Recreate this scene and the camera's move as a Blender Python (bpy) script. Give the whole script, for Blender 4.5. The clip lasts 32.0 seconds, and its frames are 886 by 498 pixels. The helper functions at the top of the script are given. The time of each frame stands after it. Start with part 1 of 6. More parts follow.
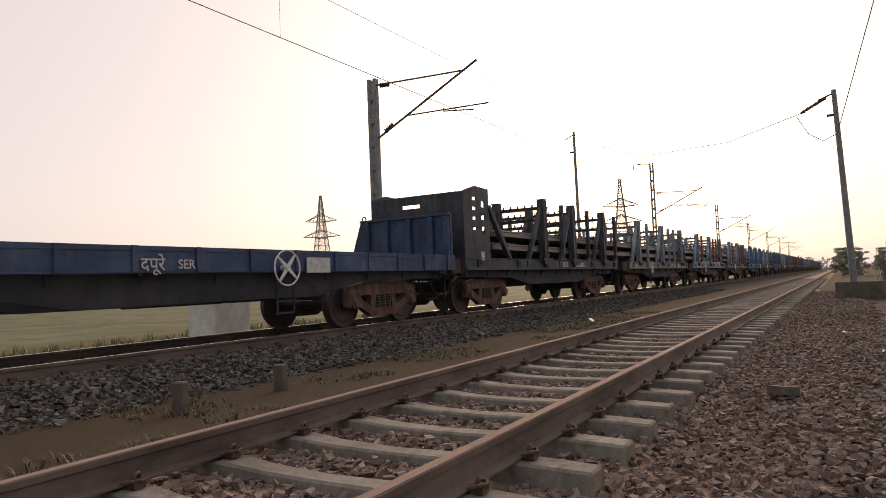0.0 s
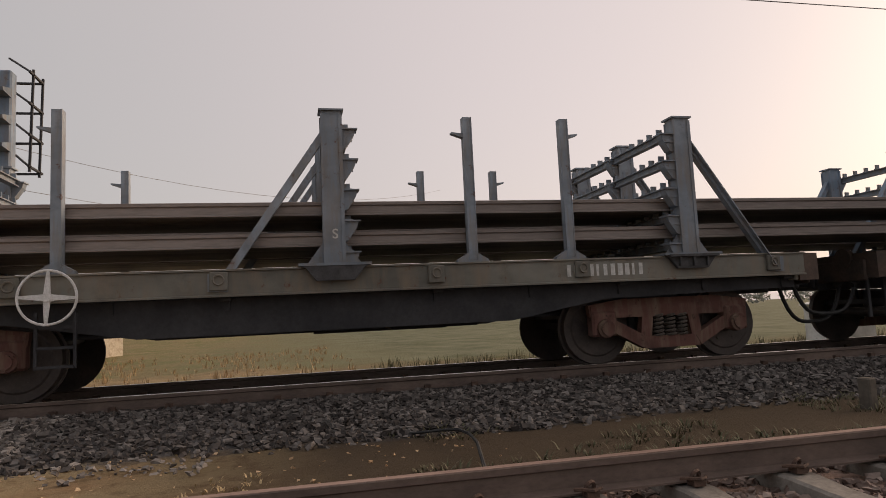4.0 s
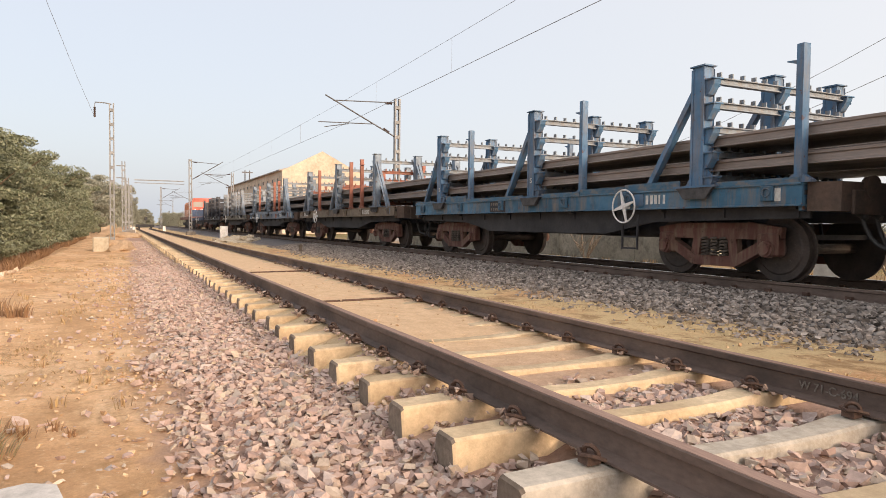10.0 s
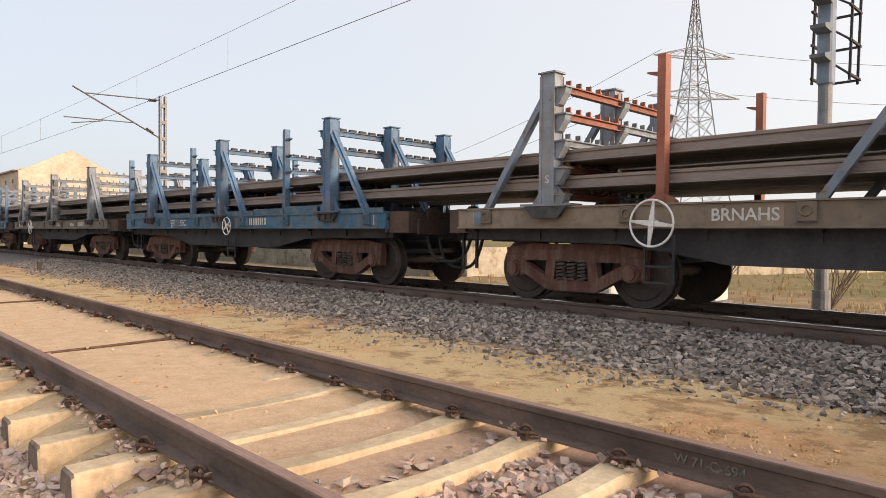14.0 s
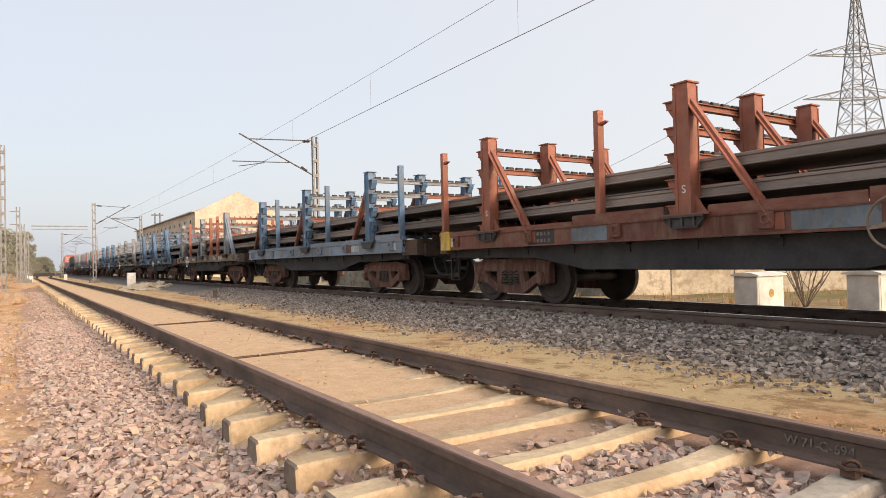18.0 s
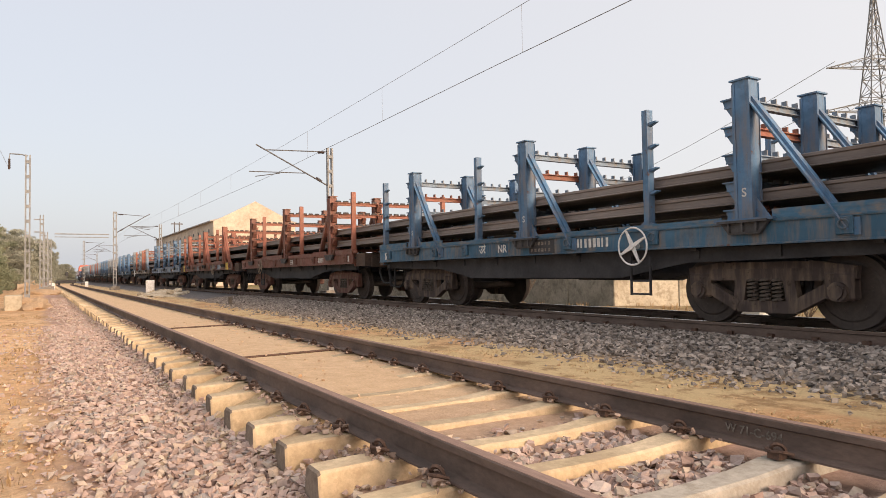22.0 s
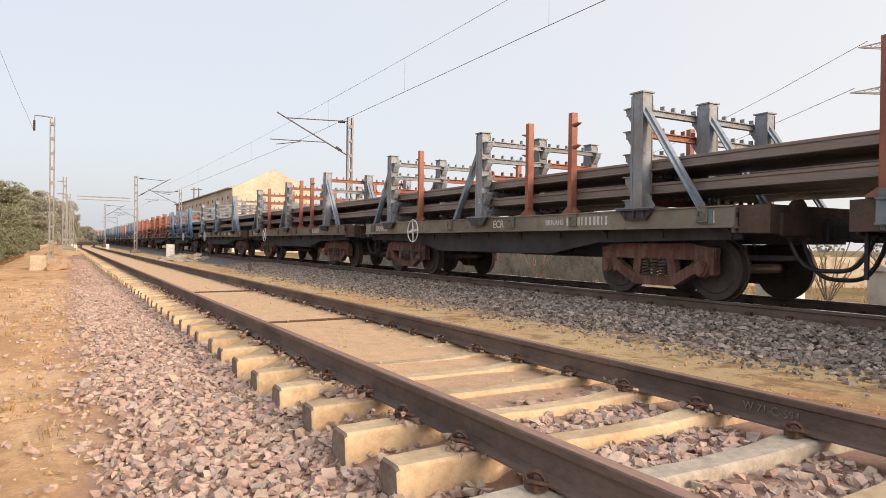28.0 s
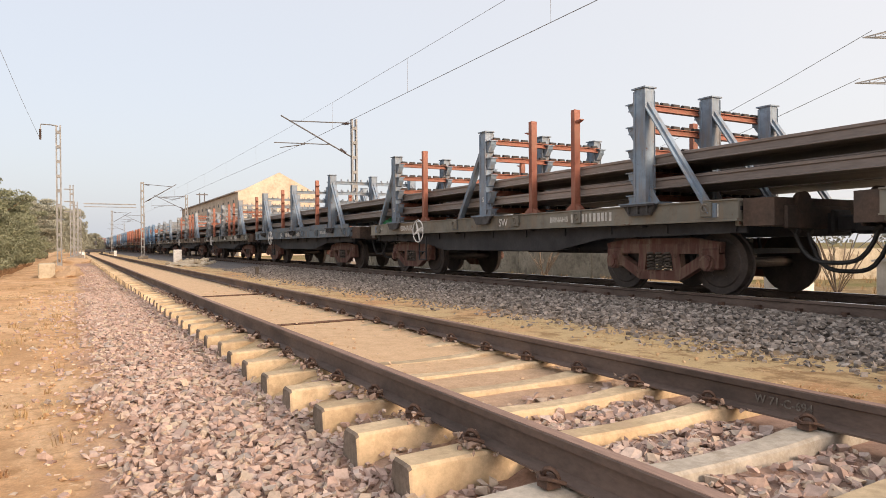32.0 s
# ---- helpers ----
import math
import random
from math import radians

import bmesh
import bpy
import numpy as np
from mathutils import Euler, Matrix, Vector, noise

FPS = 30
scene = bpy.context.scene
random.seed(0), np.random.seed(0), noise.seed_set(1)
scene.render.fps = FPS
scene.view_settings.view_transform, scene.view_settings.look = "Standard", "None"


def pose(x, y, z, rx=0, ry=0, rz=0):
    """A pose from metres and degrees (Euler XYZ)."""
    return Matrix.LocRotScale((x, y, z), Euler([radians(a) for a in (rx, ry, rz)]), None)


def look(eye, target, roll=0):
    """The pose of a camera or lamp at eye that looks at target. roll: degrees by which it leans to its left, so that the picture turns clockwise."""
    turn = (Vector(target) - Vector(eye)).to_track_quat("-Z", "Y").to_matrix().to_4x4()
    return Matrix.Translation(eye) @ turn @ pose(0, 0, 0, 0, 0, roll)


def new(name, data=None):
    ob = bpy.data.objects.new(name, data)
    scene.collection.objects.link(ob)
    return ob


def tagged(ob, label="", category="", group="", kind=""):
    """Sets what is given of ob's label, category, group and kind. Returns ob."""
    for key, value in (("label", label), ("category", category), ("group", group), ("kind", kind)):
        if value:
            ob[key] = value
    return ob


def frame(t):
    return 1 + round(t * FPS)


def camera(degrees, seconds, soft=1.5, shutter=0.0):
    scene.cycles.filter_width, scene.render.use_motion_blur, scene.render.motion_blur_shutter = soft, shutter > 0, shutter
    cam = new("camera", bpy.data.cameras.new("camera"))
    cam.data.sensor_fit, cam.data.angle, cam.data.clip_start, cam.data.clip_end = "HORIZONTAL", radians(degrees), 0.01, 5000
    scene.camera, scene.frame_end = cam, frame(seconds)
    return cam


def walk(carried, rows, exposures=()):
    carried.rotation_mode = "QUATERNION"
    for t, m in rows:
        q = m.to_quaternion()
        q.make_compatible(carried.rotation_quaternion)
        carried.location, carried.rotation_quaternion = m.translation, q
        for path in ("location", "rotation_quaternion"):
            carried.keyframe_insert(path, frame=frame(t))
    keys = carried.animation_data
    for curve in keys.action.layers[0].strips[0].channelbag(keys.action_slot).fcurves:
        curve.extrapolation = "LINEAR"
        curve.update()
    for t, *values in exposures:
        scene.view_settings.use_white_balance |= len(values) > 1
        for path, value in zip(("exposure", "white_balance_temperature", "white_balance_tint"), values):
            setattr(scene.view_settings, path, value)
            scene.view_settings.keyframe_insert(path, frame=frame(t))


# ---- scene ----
cam = camera(67.0, 32.0, 0.6)


def aim(x, y, z, yaw, pitch, roll):
    """A camera at x, y, z that looks along a heading (degrees to the left of +y) and a pitch."""
    a, b = radians(yaw), radians(pitch)
    way = Vector((-math.sin(a) * math.cos(b), math.cos(a) * math.cos(b), math.sin(b)))
    return look((x, y, z), Vector((x, y, z)) + 2 * way, roll)


PATH = [
    (0, -2.579, -1.360, 0.854, -149.38, 2.88, -2.29),
    (0.5, -2.670, -0.591, 0.824, -151.58, 2.94, -2.31),
    (1, -2.732, -0.252, 0.828, -152.29, 2.77, -2.39),
    (1.5, -2.728, -0.250, 0.833, -151.70, 2.96, -2.34),
    (2, -2.730, -0.225, 0.841, -150.33, 3.48, -2.10),
    (2.5, -2.713, -0.246, 0.840, -147.84, 4.70, -2.11),
    (3, -2.655, -0.225, 0.827, -135.47, 3.91, -3.67),
    (3.5, -2.636, -0.174, 0.818, -122.44, 4.43, -3.89),
    (5.5, -2.713, -0.184, 0.831, -39.29, 4.03, 0.31),
    (6, -2.742, -0.137, 0.833, -32.67, 2.78, -0.30),
    (6.5, -2.762, -0.104, 0.840, -27.33, -0.08, 1.42),
    (7, -2.753, -0.077, 0.831, -25.55, -1.31, 0.44),
    (7.5, -2.758, -0.073, 0.798, -23.19, -4.30, 0.17),
    (8, -2.789, -0.080, 0.792, -24.07, -0.21, -0.81),
    (8.5, -2.804, -0.060, 0.797, -19.27, -2.11, -1.72),
    (9, -2.787, -0.055, 0.814, -24.93, -2.65, -0.80),
    (9.5, -2.787, -0.065, 0.830, -25.49, -2.72, -0.37),
    (10, -2.794, -0.062, 0.834, -25.60, -2.03, 0.53),
    (10.5, -2.763, -0.055, 0.826, -32.69, -0.10, -0.27),
    (11, -2.759, -0.070, 0.844, -35.33, -0.11, 1.08),
    (11.5, -2.750, -0.079, 0.860, -36.01, 0.22, -0.04),
    (12, -2.742, -0.079, 0.856, -36.66, 1.90, -0.20),
    (12.5, -2.750, -0.077, 0.863, -37.72, -0.43, -0.84),
    (13, -2.744, -0.082, 0.867, -37.92, -0.24, -1.04),
    (13.5, -2.709, 0.133, 0.882, -39.65, 0.51, -0.36),
    (14, -2.386, 0.996, 1.033, -44.34, -1.22, 0.52),
    (14.5, -2.301, 1.161, 1.030, -43.98, -1.60, 0.62),
    (16.5, -2.598, 0.997, 0.970, -35.31, 1.50, -1.73),
    (17, -2.616, 0.741, 0.935, -32.75, 0.95, -1.70),
    (17.5, -2.611, 0.764, 0.935, -32.90, 0.43, -1.80),
    (18, -2.613, 0.511, 0.900, -32.33, 1.04, -1.37),
    (18.5, -2.626, 0.089, 0.845, -30.66, 2.24, -0.84),
    (19, -2.637, 0.012, 0.842, -30.64, 2.73, -0.64),
    (19.5, -2.632, 0.014, 0.837, -30.53, 2.70, -0.75),
    (20, -2.644, 0.002, 0.844, -30.37, 1.99, -1.06),
    (20.5, -2.635, 0.005, 0.845, -30.22, 1.44, -1.15),
    (21, -2.632, 0.009, 0.847, -30.45, 1.50, -1.20),
    (21.5, -2.627, 0.013, 0.849, -30.72, 1.73, -1.16),
    (22, -2.629, 0.015, 0.844, -30.92, 1.99, -0.90),
    (22.5, -2.628, 0.014, 0.840, -31.15, 1.70, -0.76),
    (23, -2.635, 0.001, 0.848, -30.91, 1.68, -0.80),
    (23.5, -2.636, 0.010, 0.839, -30.85, 1.44, -0.87),
    (24, -2.626, 0.011, 0.841, -30.87, 1.20, -1.07),
    (24.5, -2.620, 0.013, 0.845, -30.91, 1.11, -1.18),
    (25, -2.636, -0.000, 0.851, -31.53, 1.88, -0.83),
    (25.5, -2.625, 0.005, 0.851, -31.98, 3.36, -0.34),
    (27.5, -2.731, -0.020, 0.835, -29.88, 1.68, 0.97),
    (28, -2.725, -0.013, 0.840, -29.55, -0.34, 0.78),
    (28.5, -2.720, -0.015, 0.840, -30.08, 0.69, 0.98),
    (29, -2.728, -0.019, 0.840, -30.40, 0.83, 1.10),
    (29.5, -2.727, -0.014, 0.843, -30.56, 0.74, 1.07),
    (30, -2.726, -0.022, 0.844, -30.59, 1.09, 0.90),
    (30.5, -2.727, -0.022, 0.844, -30.73, 1.27, 0.95),
    (31, -2.723, -0.016, 0.841, -30.29, 1.17, 0.83),
    (31.5, -2.726, -0.015, 0.839, -29.27, 0.50, 0.60),
    (32, -2.730, -0.006, 0.835, -29.03, -0.36, -0.41),
]
EXPOSURES = [(0, 0.66, 7300, 20), (1.3, 0.48, 7400, 21), (2.5, 0.3, 7700, 24), (3.5, 0.38, 7600, 23), (4.3, 0.7, 7200, 17), (5.2, 1.4, 7050, 16), (7.3, 1.42, 7050, 16), (8, 1.51, 6800, 15), (8.8, 1.43, 7050, 16), (10.5, 1.41, 6950, 15), (13, 1.39, 6900, 15), (18, 1.39, 7000, 15), (19.2, 1.3, 7350, 17), (21.5, 1.32, 7250, 17), (23, 1.39, 7050, 16), (32, 1.4, 7050, 16)]
walk(cam, [(r[0], aim(*r[1:])) for r in PATH], EXPOSURES)

# ---- light: low hazy sun, behind the view of the first seconds ----
SUN = Vector((0.30, -0.90, 0.31)).normalized()
world = bpy.data.worlds.new("hazy_sky")
scene.world = world
world.use_nodes = True
wn, wl = world.node_tree.nodes, world.node_tree.links
wn.clear()
sky = wn.new("ShaderNodeTexSky")
sky.sky_type = "NISHITA"
sky.sun_disc = False
sky.sun_elevation = math.asin(SUN.z)
sky.sun_rotation = math.atan2(SUN.x, SUN.y)
sky.air_density, sky.dust_density, sky.ozone_density = 1.0, 4.0, 1.0
back = wn.new("ShaderNodeBackground")
back.inputs["Strength"].default_value = 0.021
veil = wn.new("ShaderNodeBackground")          # the white veil of dust haze over the whole sky
veil.inputs["Color"].default_value, veil.inputs["Strength"].default_value = (0.83, 0.915, 1.0, 1), 0.305
# the haze is brighter and warmer on the sun's side, as dust scatters the light forwards
way = wn.new("ShaderNodeTexCoord")
facing = wn.new("ShaderNodeVectorMath")
facing.operation = "DOT_PRODUCT"
facing.inputs[1].default_value = SUN
wl.new(way.outputs["Generated"], facing.inputs[0])
toward = wn.new("ShaderNodeMapRange")
toward.interpolation_type = "SMOOTHSTEP"
toward.inputs["From Min"].default_value, toward.inputs["From Max"].default_value = 0.0, 0.8
wl.new(facing.outputs["Value"], toward.inputs[0])
haze = wn.new("ShaderNodeMix")
haze.data_type = "RGBA"
haze.inputs[6].default_value, haze.inputs[7].default_value = (0.83, 0.915, 1.0, 1), (1.32, 1.28, 1.32, 1)
aside = wn.new("ShaderNodeMapRange")          # and a little already across from it
aside.inputs["From Min"].default_value, aside.inputs["From Max"].default_value = -0.95, 0.15
wl.new(facing.outputs["Value"], aside.inputs[0])
pale = wn.new("ShaderNodeMix")
pale.data_type = "RGBA"
pale.inputs[6].default_value, pale.inputs[7].default_value = (0.68, 0.775, 0.885, 1), (0.955, 1.005, 1.045, 1)
wl.new(aside.outputs[0], pale.inputs[0])
wl.new(pale.outputs[2], haze.inputs[6])
wl.new(toward.outputs[0], haze.inputs[0])
wl.new(haze.outputs[2], veil.inputs["Color"])
both = wn.new("ShaderNodeAddShader")
outw = wn.new("ShaderNodeOutputWorld")
wl.new(sky.outputs[0], back.inputs["Color"])
wl.new(back.outputs[0], both.inputs[0])
wl.new(veil.outputs[0], both.inputs[1])
wl.new(both.outputs[0], outw.inputs[0])
sun = new("sun", bpy.data.lights.new("sun", "SUN"))
sun.data.energy, sun.data.angle, sun.data.color = 1.5, radians(28.0), (1.0, 0.80, 0.60)
sun.matrix_world = look((0, 0, 30), Vector((0, 0, 30)) - SUN)

# ---- materials ----
def shader(name, rough=0.8, metal=0.0):
    m = bpy.data.materials.new(name)
    m.use_nodes = True
    n, l = m.node_tree.nodes, m.node_tree.links
    b = n["Principled BSDF"]
    b.inputs["Roughness"].default_value = rough
    b.inputs["Metallic"].default_value = metal
    if rough >= 0.85:                            # dusty surfaces have next to no sheen
        b.inputs["Specular IOR Level"].default_value = 0.08
    return m, n, l, b


def ramp(n, l, src, stops):
    r = n.new("ShaderNodeValToRGB")
    while len(r.color_ramp.elements) < len(stops):
        r.color_ramp.elements.new(0.5)
    for e, (p, c) in zip(r.color_ramp.elements, stops):
        e.position, e.color = p, (*c, 1)
    l.new(src, r.inputs[0])
    return r.outputs[0]


def tex(n, l, scale, detail=6, rough=0.6, vec=None, stretch=None):
    co = n.new("ShaderNodeTexCoord")
    src = co.outputs["Object"]
    if vec == "world":
        src = n.new("ShaderNodeNewGeometry").outputs["Position"]
    if stretch:
        mp = n.new("ShaderNodeMapping")
        mp.inputs["Scale"].default_value = stretch
        l.new(src, mp.inputs[0])
        src = mp.outputs[0]
    t = n.new("ShaderNodeTexNoise")
    t.inputs["Scale"].default_value, t.inputs["Detail"].default_value, t.inputs["Roughness"].default_value = scale, detail, rough
    l.new(src, t.inputs["Vector"])
    return t.outputs["Fac"]


def mixc(n, l, fac, a, b, mode="MIX"):
    m = n.new("ShaderNodeMix")
    m.data_type, m.blend_type = "RGBA", mode
    if isinstance(fac, float):
        m.inputs[0].default_value = fac
    else:
        l.new(fac, m.inputs[0])
    for i, v in ((6, a), (7, b)):
        if isinstance(v, tuple):
            m.inputs[i].default_value = (*v, 1)
        else:
            l.new(v, m.inputs[i])
    return m.outputs[2]


def bump(n, l, b, src, strength, dist):
    k = n.new("ShaderNodeBump")
    k.inputs["Strength"].default_value, k.inputs["Distance"].default_value = strength, dist
    l.new(src, k.inputs["Height"])
    l.new(k.outputs[0], b.inputs["Normal"])


def mottled(name, lo, hi, scale, rough=0.85, metal=0.0, fine=None, bmp=0.3, dist=0.01, vec=None, stretch=None, random=0.0, stain=None):
    """A surface that varies between two colours at two scales, with a fine relief."""
    m, n, l, b = shader(name, rough, metal)
    big = tex(n, l, scale, 4, 0.55, vec, stretch)
    small = tex(n, l, fine or scale * 9, 8, 0.7, vec, stretch)
    mid = tuple((p + q) / 2 for p, q in zip(lo, hi))
    c = ramp(n, l, big, [(0.3, lo), (0.5, mid), (0.72, hi)])
    g = ramp(n, l, small, [(0.25, (0.62, 0.62, 0.62)), (0.75, (1.25, 1.25, 1.25))])
    c = mixc(n, l, 0.8, c, g, "MULTIPLY")
    if stain:
        c = mixc(n, l, ramp(n, l, tex(n, l, scale * 2.7, 7, 0.72, vec), [(0.50, (0, 0, 0)), (0.62, (0.75, 0.75, 0.75))]), c, stain)
    if random:
        o = n.new("ShaderNodeObjectInfo")
        c = mixc(n, l, 1.0, c, ramp(n, l, o.outputs["Random"], [(0, (1 - random,) * 3), (1, (1 + random,) * 3)]), "MULTIPLY")
    l.new(c, b.inputs["Base Color"])
    bump(n, l, b, small, bmp, dist)
    return m


def painted(name, col, rust=(0.13, 0.055, 0.03), worn=0.5, rough=0.55, dust=0.8):
    """Old wagon paint: dust, fading and rust that eats through it in patches."""
    m, n, l, b = shader(name, rough)
    big = tex(n, l, 1.1, 5, 0.6, "", (1, 0.5, 1))
    small = tex(n, l, 7.0, 8, 0.72)
    streak = tex(n, l, 5.0, 4, 0.6, "", (1.6, 1.6, 0.25))
    o = n.new("ShaderNodeObjectInfo")
    fade = tuple(min(1, c * 1.35 + 0.04) for c in col)
    deep = tuple(c * 0.6 for c in col)
    c = ramp(n, l, big, [(0.3, deep), (0.5, col), (0.72, fade)])
    c = mixc(n, l, 1.0, c, ramp(n, l, o.outputs["Random"], [(0, (0.85, 0.85, 0.85)), (1, (1.12, 1.12, 1.12))]), "MULTIPLY")
    c = mixc(n, l, ramp(n, l, streak, [(0.44, (0, 0, 0)), (0.72, (dust, dust, dust))]), c, (0.22, 0.165, 0.115))
    c = mixc(n, l, ramp(n, l, tex(n, l, 2.6, 7, 0.7), [(0.52, (0, 0, 0)), (0.70, (0.75, 0.75, 0.75))]), c, deep)
    edge = 0.72 - 0.22 * worn
    c = mixc(n, l, ramp(n, l, small, [(edge, (0, 0, 0)), (edge + 0.08, (1, 1, 1))]), c, rust)
    l.new(c, b.inputs["Base Color"])
    l.new(ramp(n, l, small, [(0.4, (rough,) * 3), (0.8, (0.9,) * 3)]), b.inputs["Roughness"])
    bump(n, l, b, small, 0.25, 0.004)
    return m


def per_piece(name, cols, rough=0.9, scale=30.0):
    """Loose stones in one object: each one takes a colour of its own."""
    m, n, l, b = shader(name, rough)
    g = n.new("ShaderNodeNewGeometry")
    c = ramp(n, l, g.outputs["Random Per Island"], [(i / (len(cols) - 1), c) for i, c in enumerate(cols)])
    f = tex(n, l, scale, 6, 0.7)
    c = mixc(n, l, 0.75, c, ramp(n, l, f, [(0.3, (0.72, 0.72, 0.72)), (0.7, (1.18, 1.18, 1.18))]), "MULTIPLY")
    l.new(c, b.inputs["Base Color"])
    bump(n, l, b, f, 0.35, 0.006)
    return m


M = {}
M["rail_side"] = mottled("rusty_rail", (0.086, 0.062, 0.052), (0.212, 0.152, 0.124), 3.0, 0.75, 0.15, 40, 0.3, 0.003, "world", (1, 0.4, 1))
M["rail_top"] = mottled("rail_running_band", (0.195, 0.130, 0.106), (0.370, 0.262, 0.218), 2.0, 0.85, 0.0, 60, 0.12, 0.002, "world", (1, 0.15, 1))
M["bright_rail"] = mottled("polished_running_band", (0.32, 0.31, 0.30), (0.45, 0.44, 0.43), 2.0, 0.25, 0.9, 60, 0.1, 0.001, "world", (1, 0.15, 1))
M["clip"] = mottled("rusty_clip", (0.060, 0.036, 0.028), (0.165, 0.098, 0.070), 12.0, 0.8, 0.2)
M["cargo"] = mottled("mill_scale_rail", (0.128, 0.110, 0.101), (0.310, 0.265, 0.240), 1.2, 0.55, 0.25, 30, 0.15, 0.003, "", (1, 0.12, 1), 0.25)
M["black"] = mottled("sooty_underframe", (0.024, 0.025, 0.029), (0.054, 0.054, 0.058), 2.0, 0.8, 0.0, 20, 0.2, 0.003)
M["wheel"] = mottled("dirty_wheel_steel", (0.040, 0.033, 0.031), (0.098, 0.078, 0.068), 3.0, 0.62, 0.3, 25, 0.2, 0.003)
M["bogie"] = painted("brown_bogie_paint", (0.125, 0.053, 0.041), (0.060, 0.032, 0.024), 0.55, 0.8)
M["dark_bogie"] = painted("dark_brown_bogie_paint", (0.058, 0.042, 0.038), (0.040, 0.026, 0.020), 0.55, 0.8)
M["coil"] = mottled("dusty_coil_steel", (0.060, 0.050, 0.042), (0.15, 0.125, 0.105), 8.0, 0.65)
M["spring"] = mottled("spring_steel", (0.025, 0.022, 0.022), (0.070, 0.059, 0.053), 8.0, 0.7)
M["rubber"] = mottled("rubber_hose", (0.012, 0.012, 0.012), (0.03, 0.03, 0.03), 8.0, 0.6)
M["white"] = mottled("weathered_white_paint", (0.598, 0.598, 0.575), (0.850, 0.850, 0.850), 6.0, 0.6)
M["letter"] = mottled("stencil_white", (0.42, 0.42, 0.40), (0.70, 0.70, 0.67), 14.0, 0.75)
M["chalk"] = mottled("chalk_marking", (0.09, 0.07, 0.06), (0.27, 0.25, 0.22), 30.0, 0.95)
M["yellow"] = painted("faded_yellow_paint", (0.55, 0.38, 0.06))
M["green"] = mottled("green_tarpaulin", (0.02, 0.14, 0.06), (0.04, 0.27, 0.12), 6.0, 0.6)
COLOURS = {
    "blue": (0.062, 0.155, 0.272), "teal": (0.031, 0.115, 0.195), "grey": (0.225, 0.268, 0.312), "steel": (0.175, 0.243, 0.318),
    "tan": (0.178, 0.143, 0.108), "olive": (0.178, 0.173, 0.146), "sand_panel": (0.238, 0.189, 0.140), "red": (0.275, 0.090, 0.056), "maroon": (0.165, 0.058, 0.040),
    "dusk": (0.034, 0.042, 0.058), "slate": (0.105, 0.150, 0.190), "orange": (0.700, 0.238, 0.084), "rose": (0.700, 0.154, 0.112), "deep": (0.022, 0.055, 0.125),
}
for key, col in COLOURS.items():
    M[key] = painted(key + "_wagon_paint", col, worn=0.35 if key in ("red", "maroon", "orange", "rose") else 0.5, dust=0.22 if key in ("dusk", "deep") else 0.5 if key in ("red", "maroon") else 0.7)
# ---- building tools ----
def part(name, data, material, parent=None, label="", at=None):
    """Links a bmesh or a mesh as one object, under a thing or part where one is given."""
    if isinstance(data, bmesh.types.BMesh):
        me = bpy.data.meshes.new(name)
        data.to_mesh(me)
        data.free()
        if material:
            me.materials.append(material)
        data = me
    ob = new(name, data)
    if parent is not None:
        ob.parent = parent
    if at is not None:
        ob.matrix_basis = at
    if label:
        ob["label"] = label
    return ob


def thing(name, label, category, at=None, group="", kind=""):
    ob = new(name)
    ob.empty_display_size = 0.3
    if at is not None:
        ob.matrix_basis = at
    return tagged(ob, label, category, group, kind)


CACHE = {}


def mesh(key, build, material):
    """One mesh for a shape in a material, built the first time it is asked for."""
    k = (key, material.name)
    if k not in CACHE:
        bm = bmesh.new()
        build(bm)
        me = bpy.data.meshes.new(key if isinstance(key, str) else str(key[0]))
        bm.to_mesh(me)
        bm.free()
        me.materials.append(material)
        CACHE[k] = me
    return CACHE[k]


def box(bm, x0, x1, y0, y1, z0, z1, bev=0.0):
    r = bmesh.ops.create_cube(bm, size=1.0, matrix=Matrix.LocRotScale(((x0 + x1) / 2, (y0 + y1) / 2, (z0 + z1) / 2), None, (x1 - x0, y1 - y0, z1 - z0)))
    if bev:
        es = list({e for v in r["verts"] for e in v.link_edges})
        bmesh.ops.bevel(bm, geom=es, offset=bev, segments=1, affect="EDGES")


def bar(bm, a, b, w, d=None, up=(0, 0, 1)):
    """A square bar from a to b, w wide and d deep."""
    a, b = Vector(a), Vector(b)
    way = b - a
    z = way.normalized()
    x = z.cross(Vector(up))
    if x.length < 1e-4:
        x = z.cross(Vector((0, 1, 0)))
    x.normalize()
    y = z.cross(x)
    m = Matrix((x, y, z)).transposed().to_4x4()
    m.translation = (a + b) / 2
    bmesh.ops.create_cube(bm, size=1.0, matrix=m @ Matrix.Diagonal((w, d or w, way.length, 1)))


def rod(bm, a, b, r, seg=10, r2=None):
    a, b = Vector(a), Vector(b)
    way = b - a
    m = way.to_track_quat("Z", "Y").to_matrix().to_4x4()
    m.translation = (a + b) / 2
    bmesh.ops.create_cone(bm, cap_ends=True, segments=seg, radius1=r, radius2=r if r2 is None else r2, depth=way.length, matrix=m)


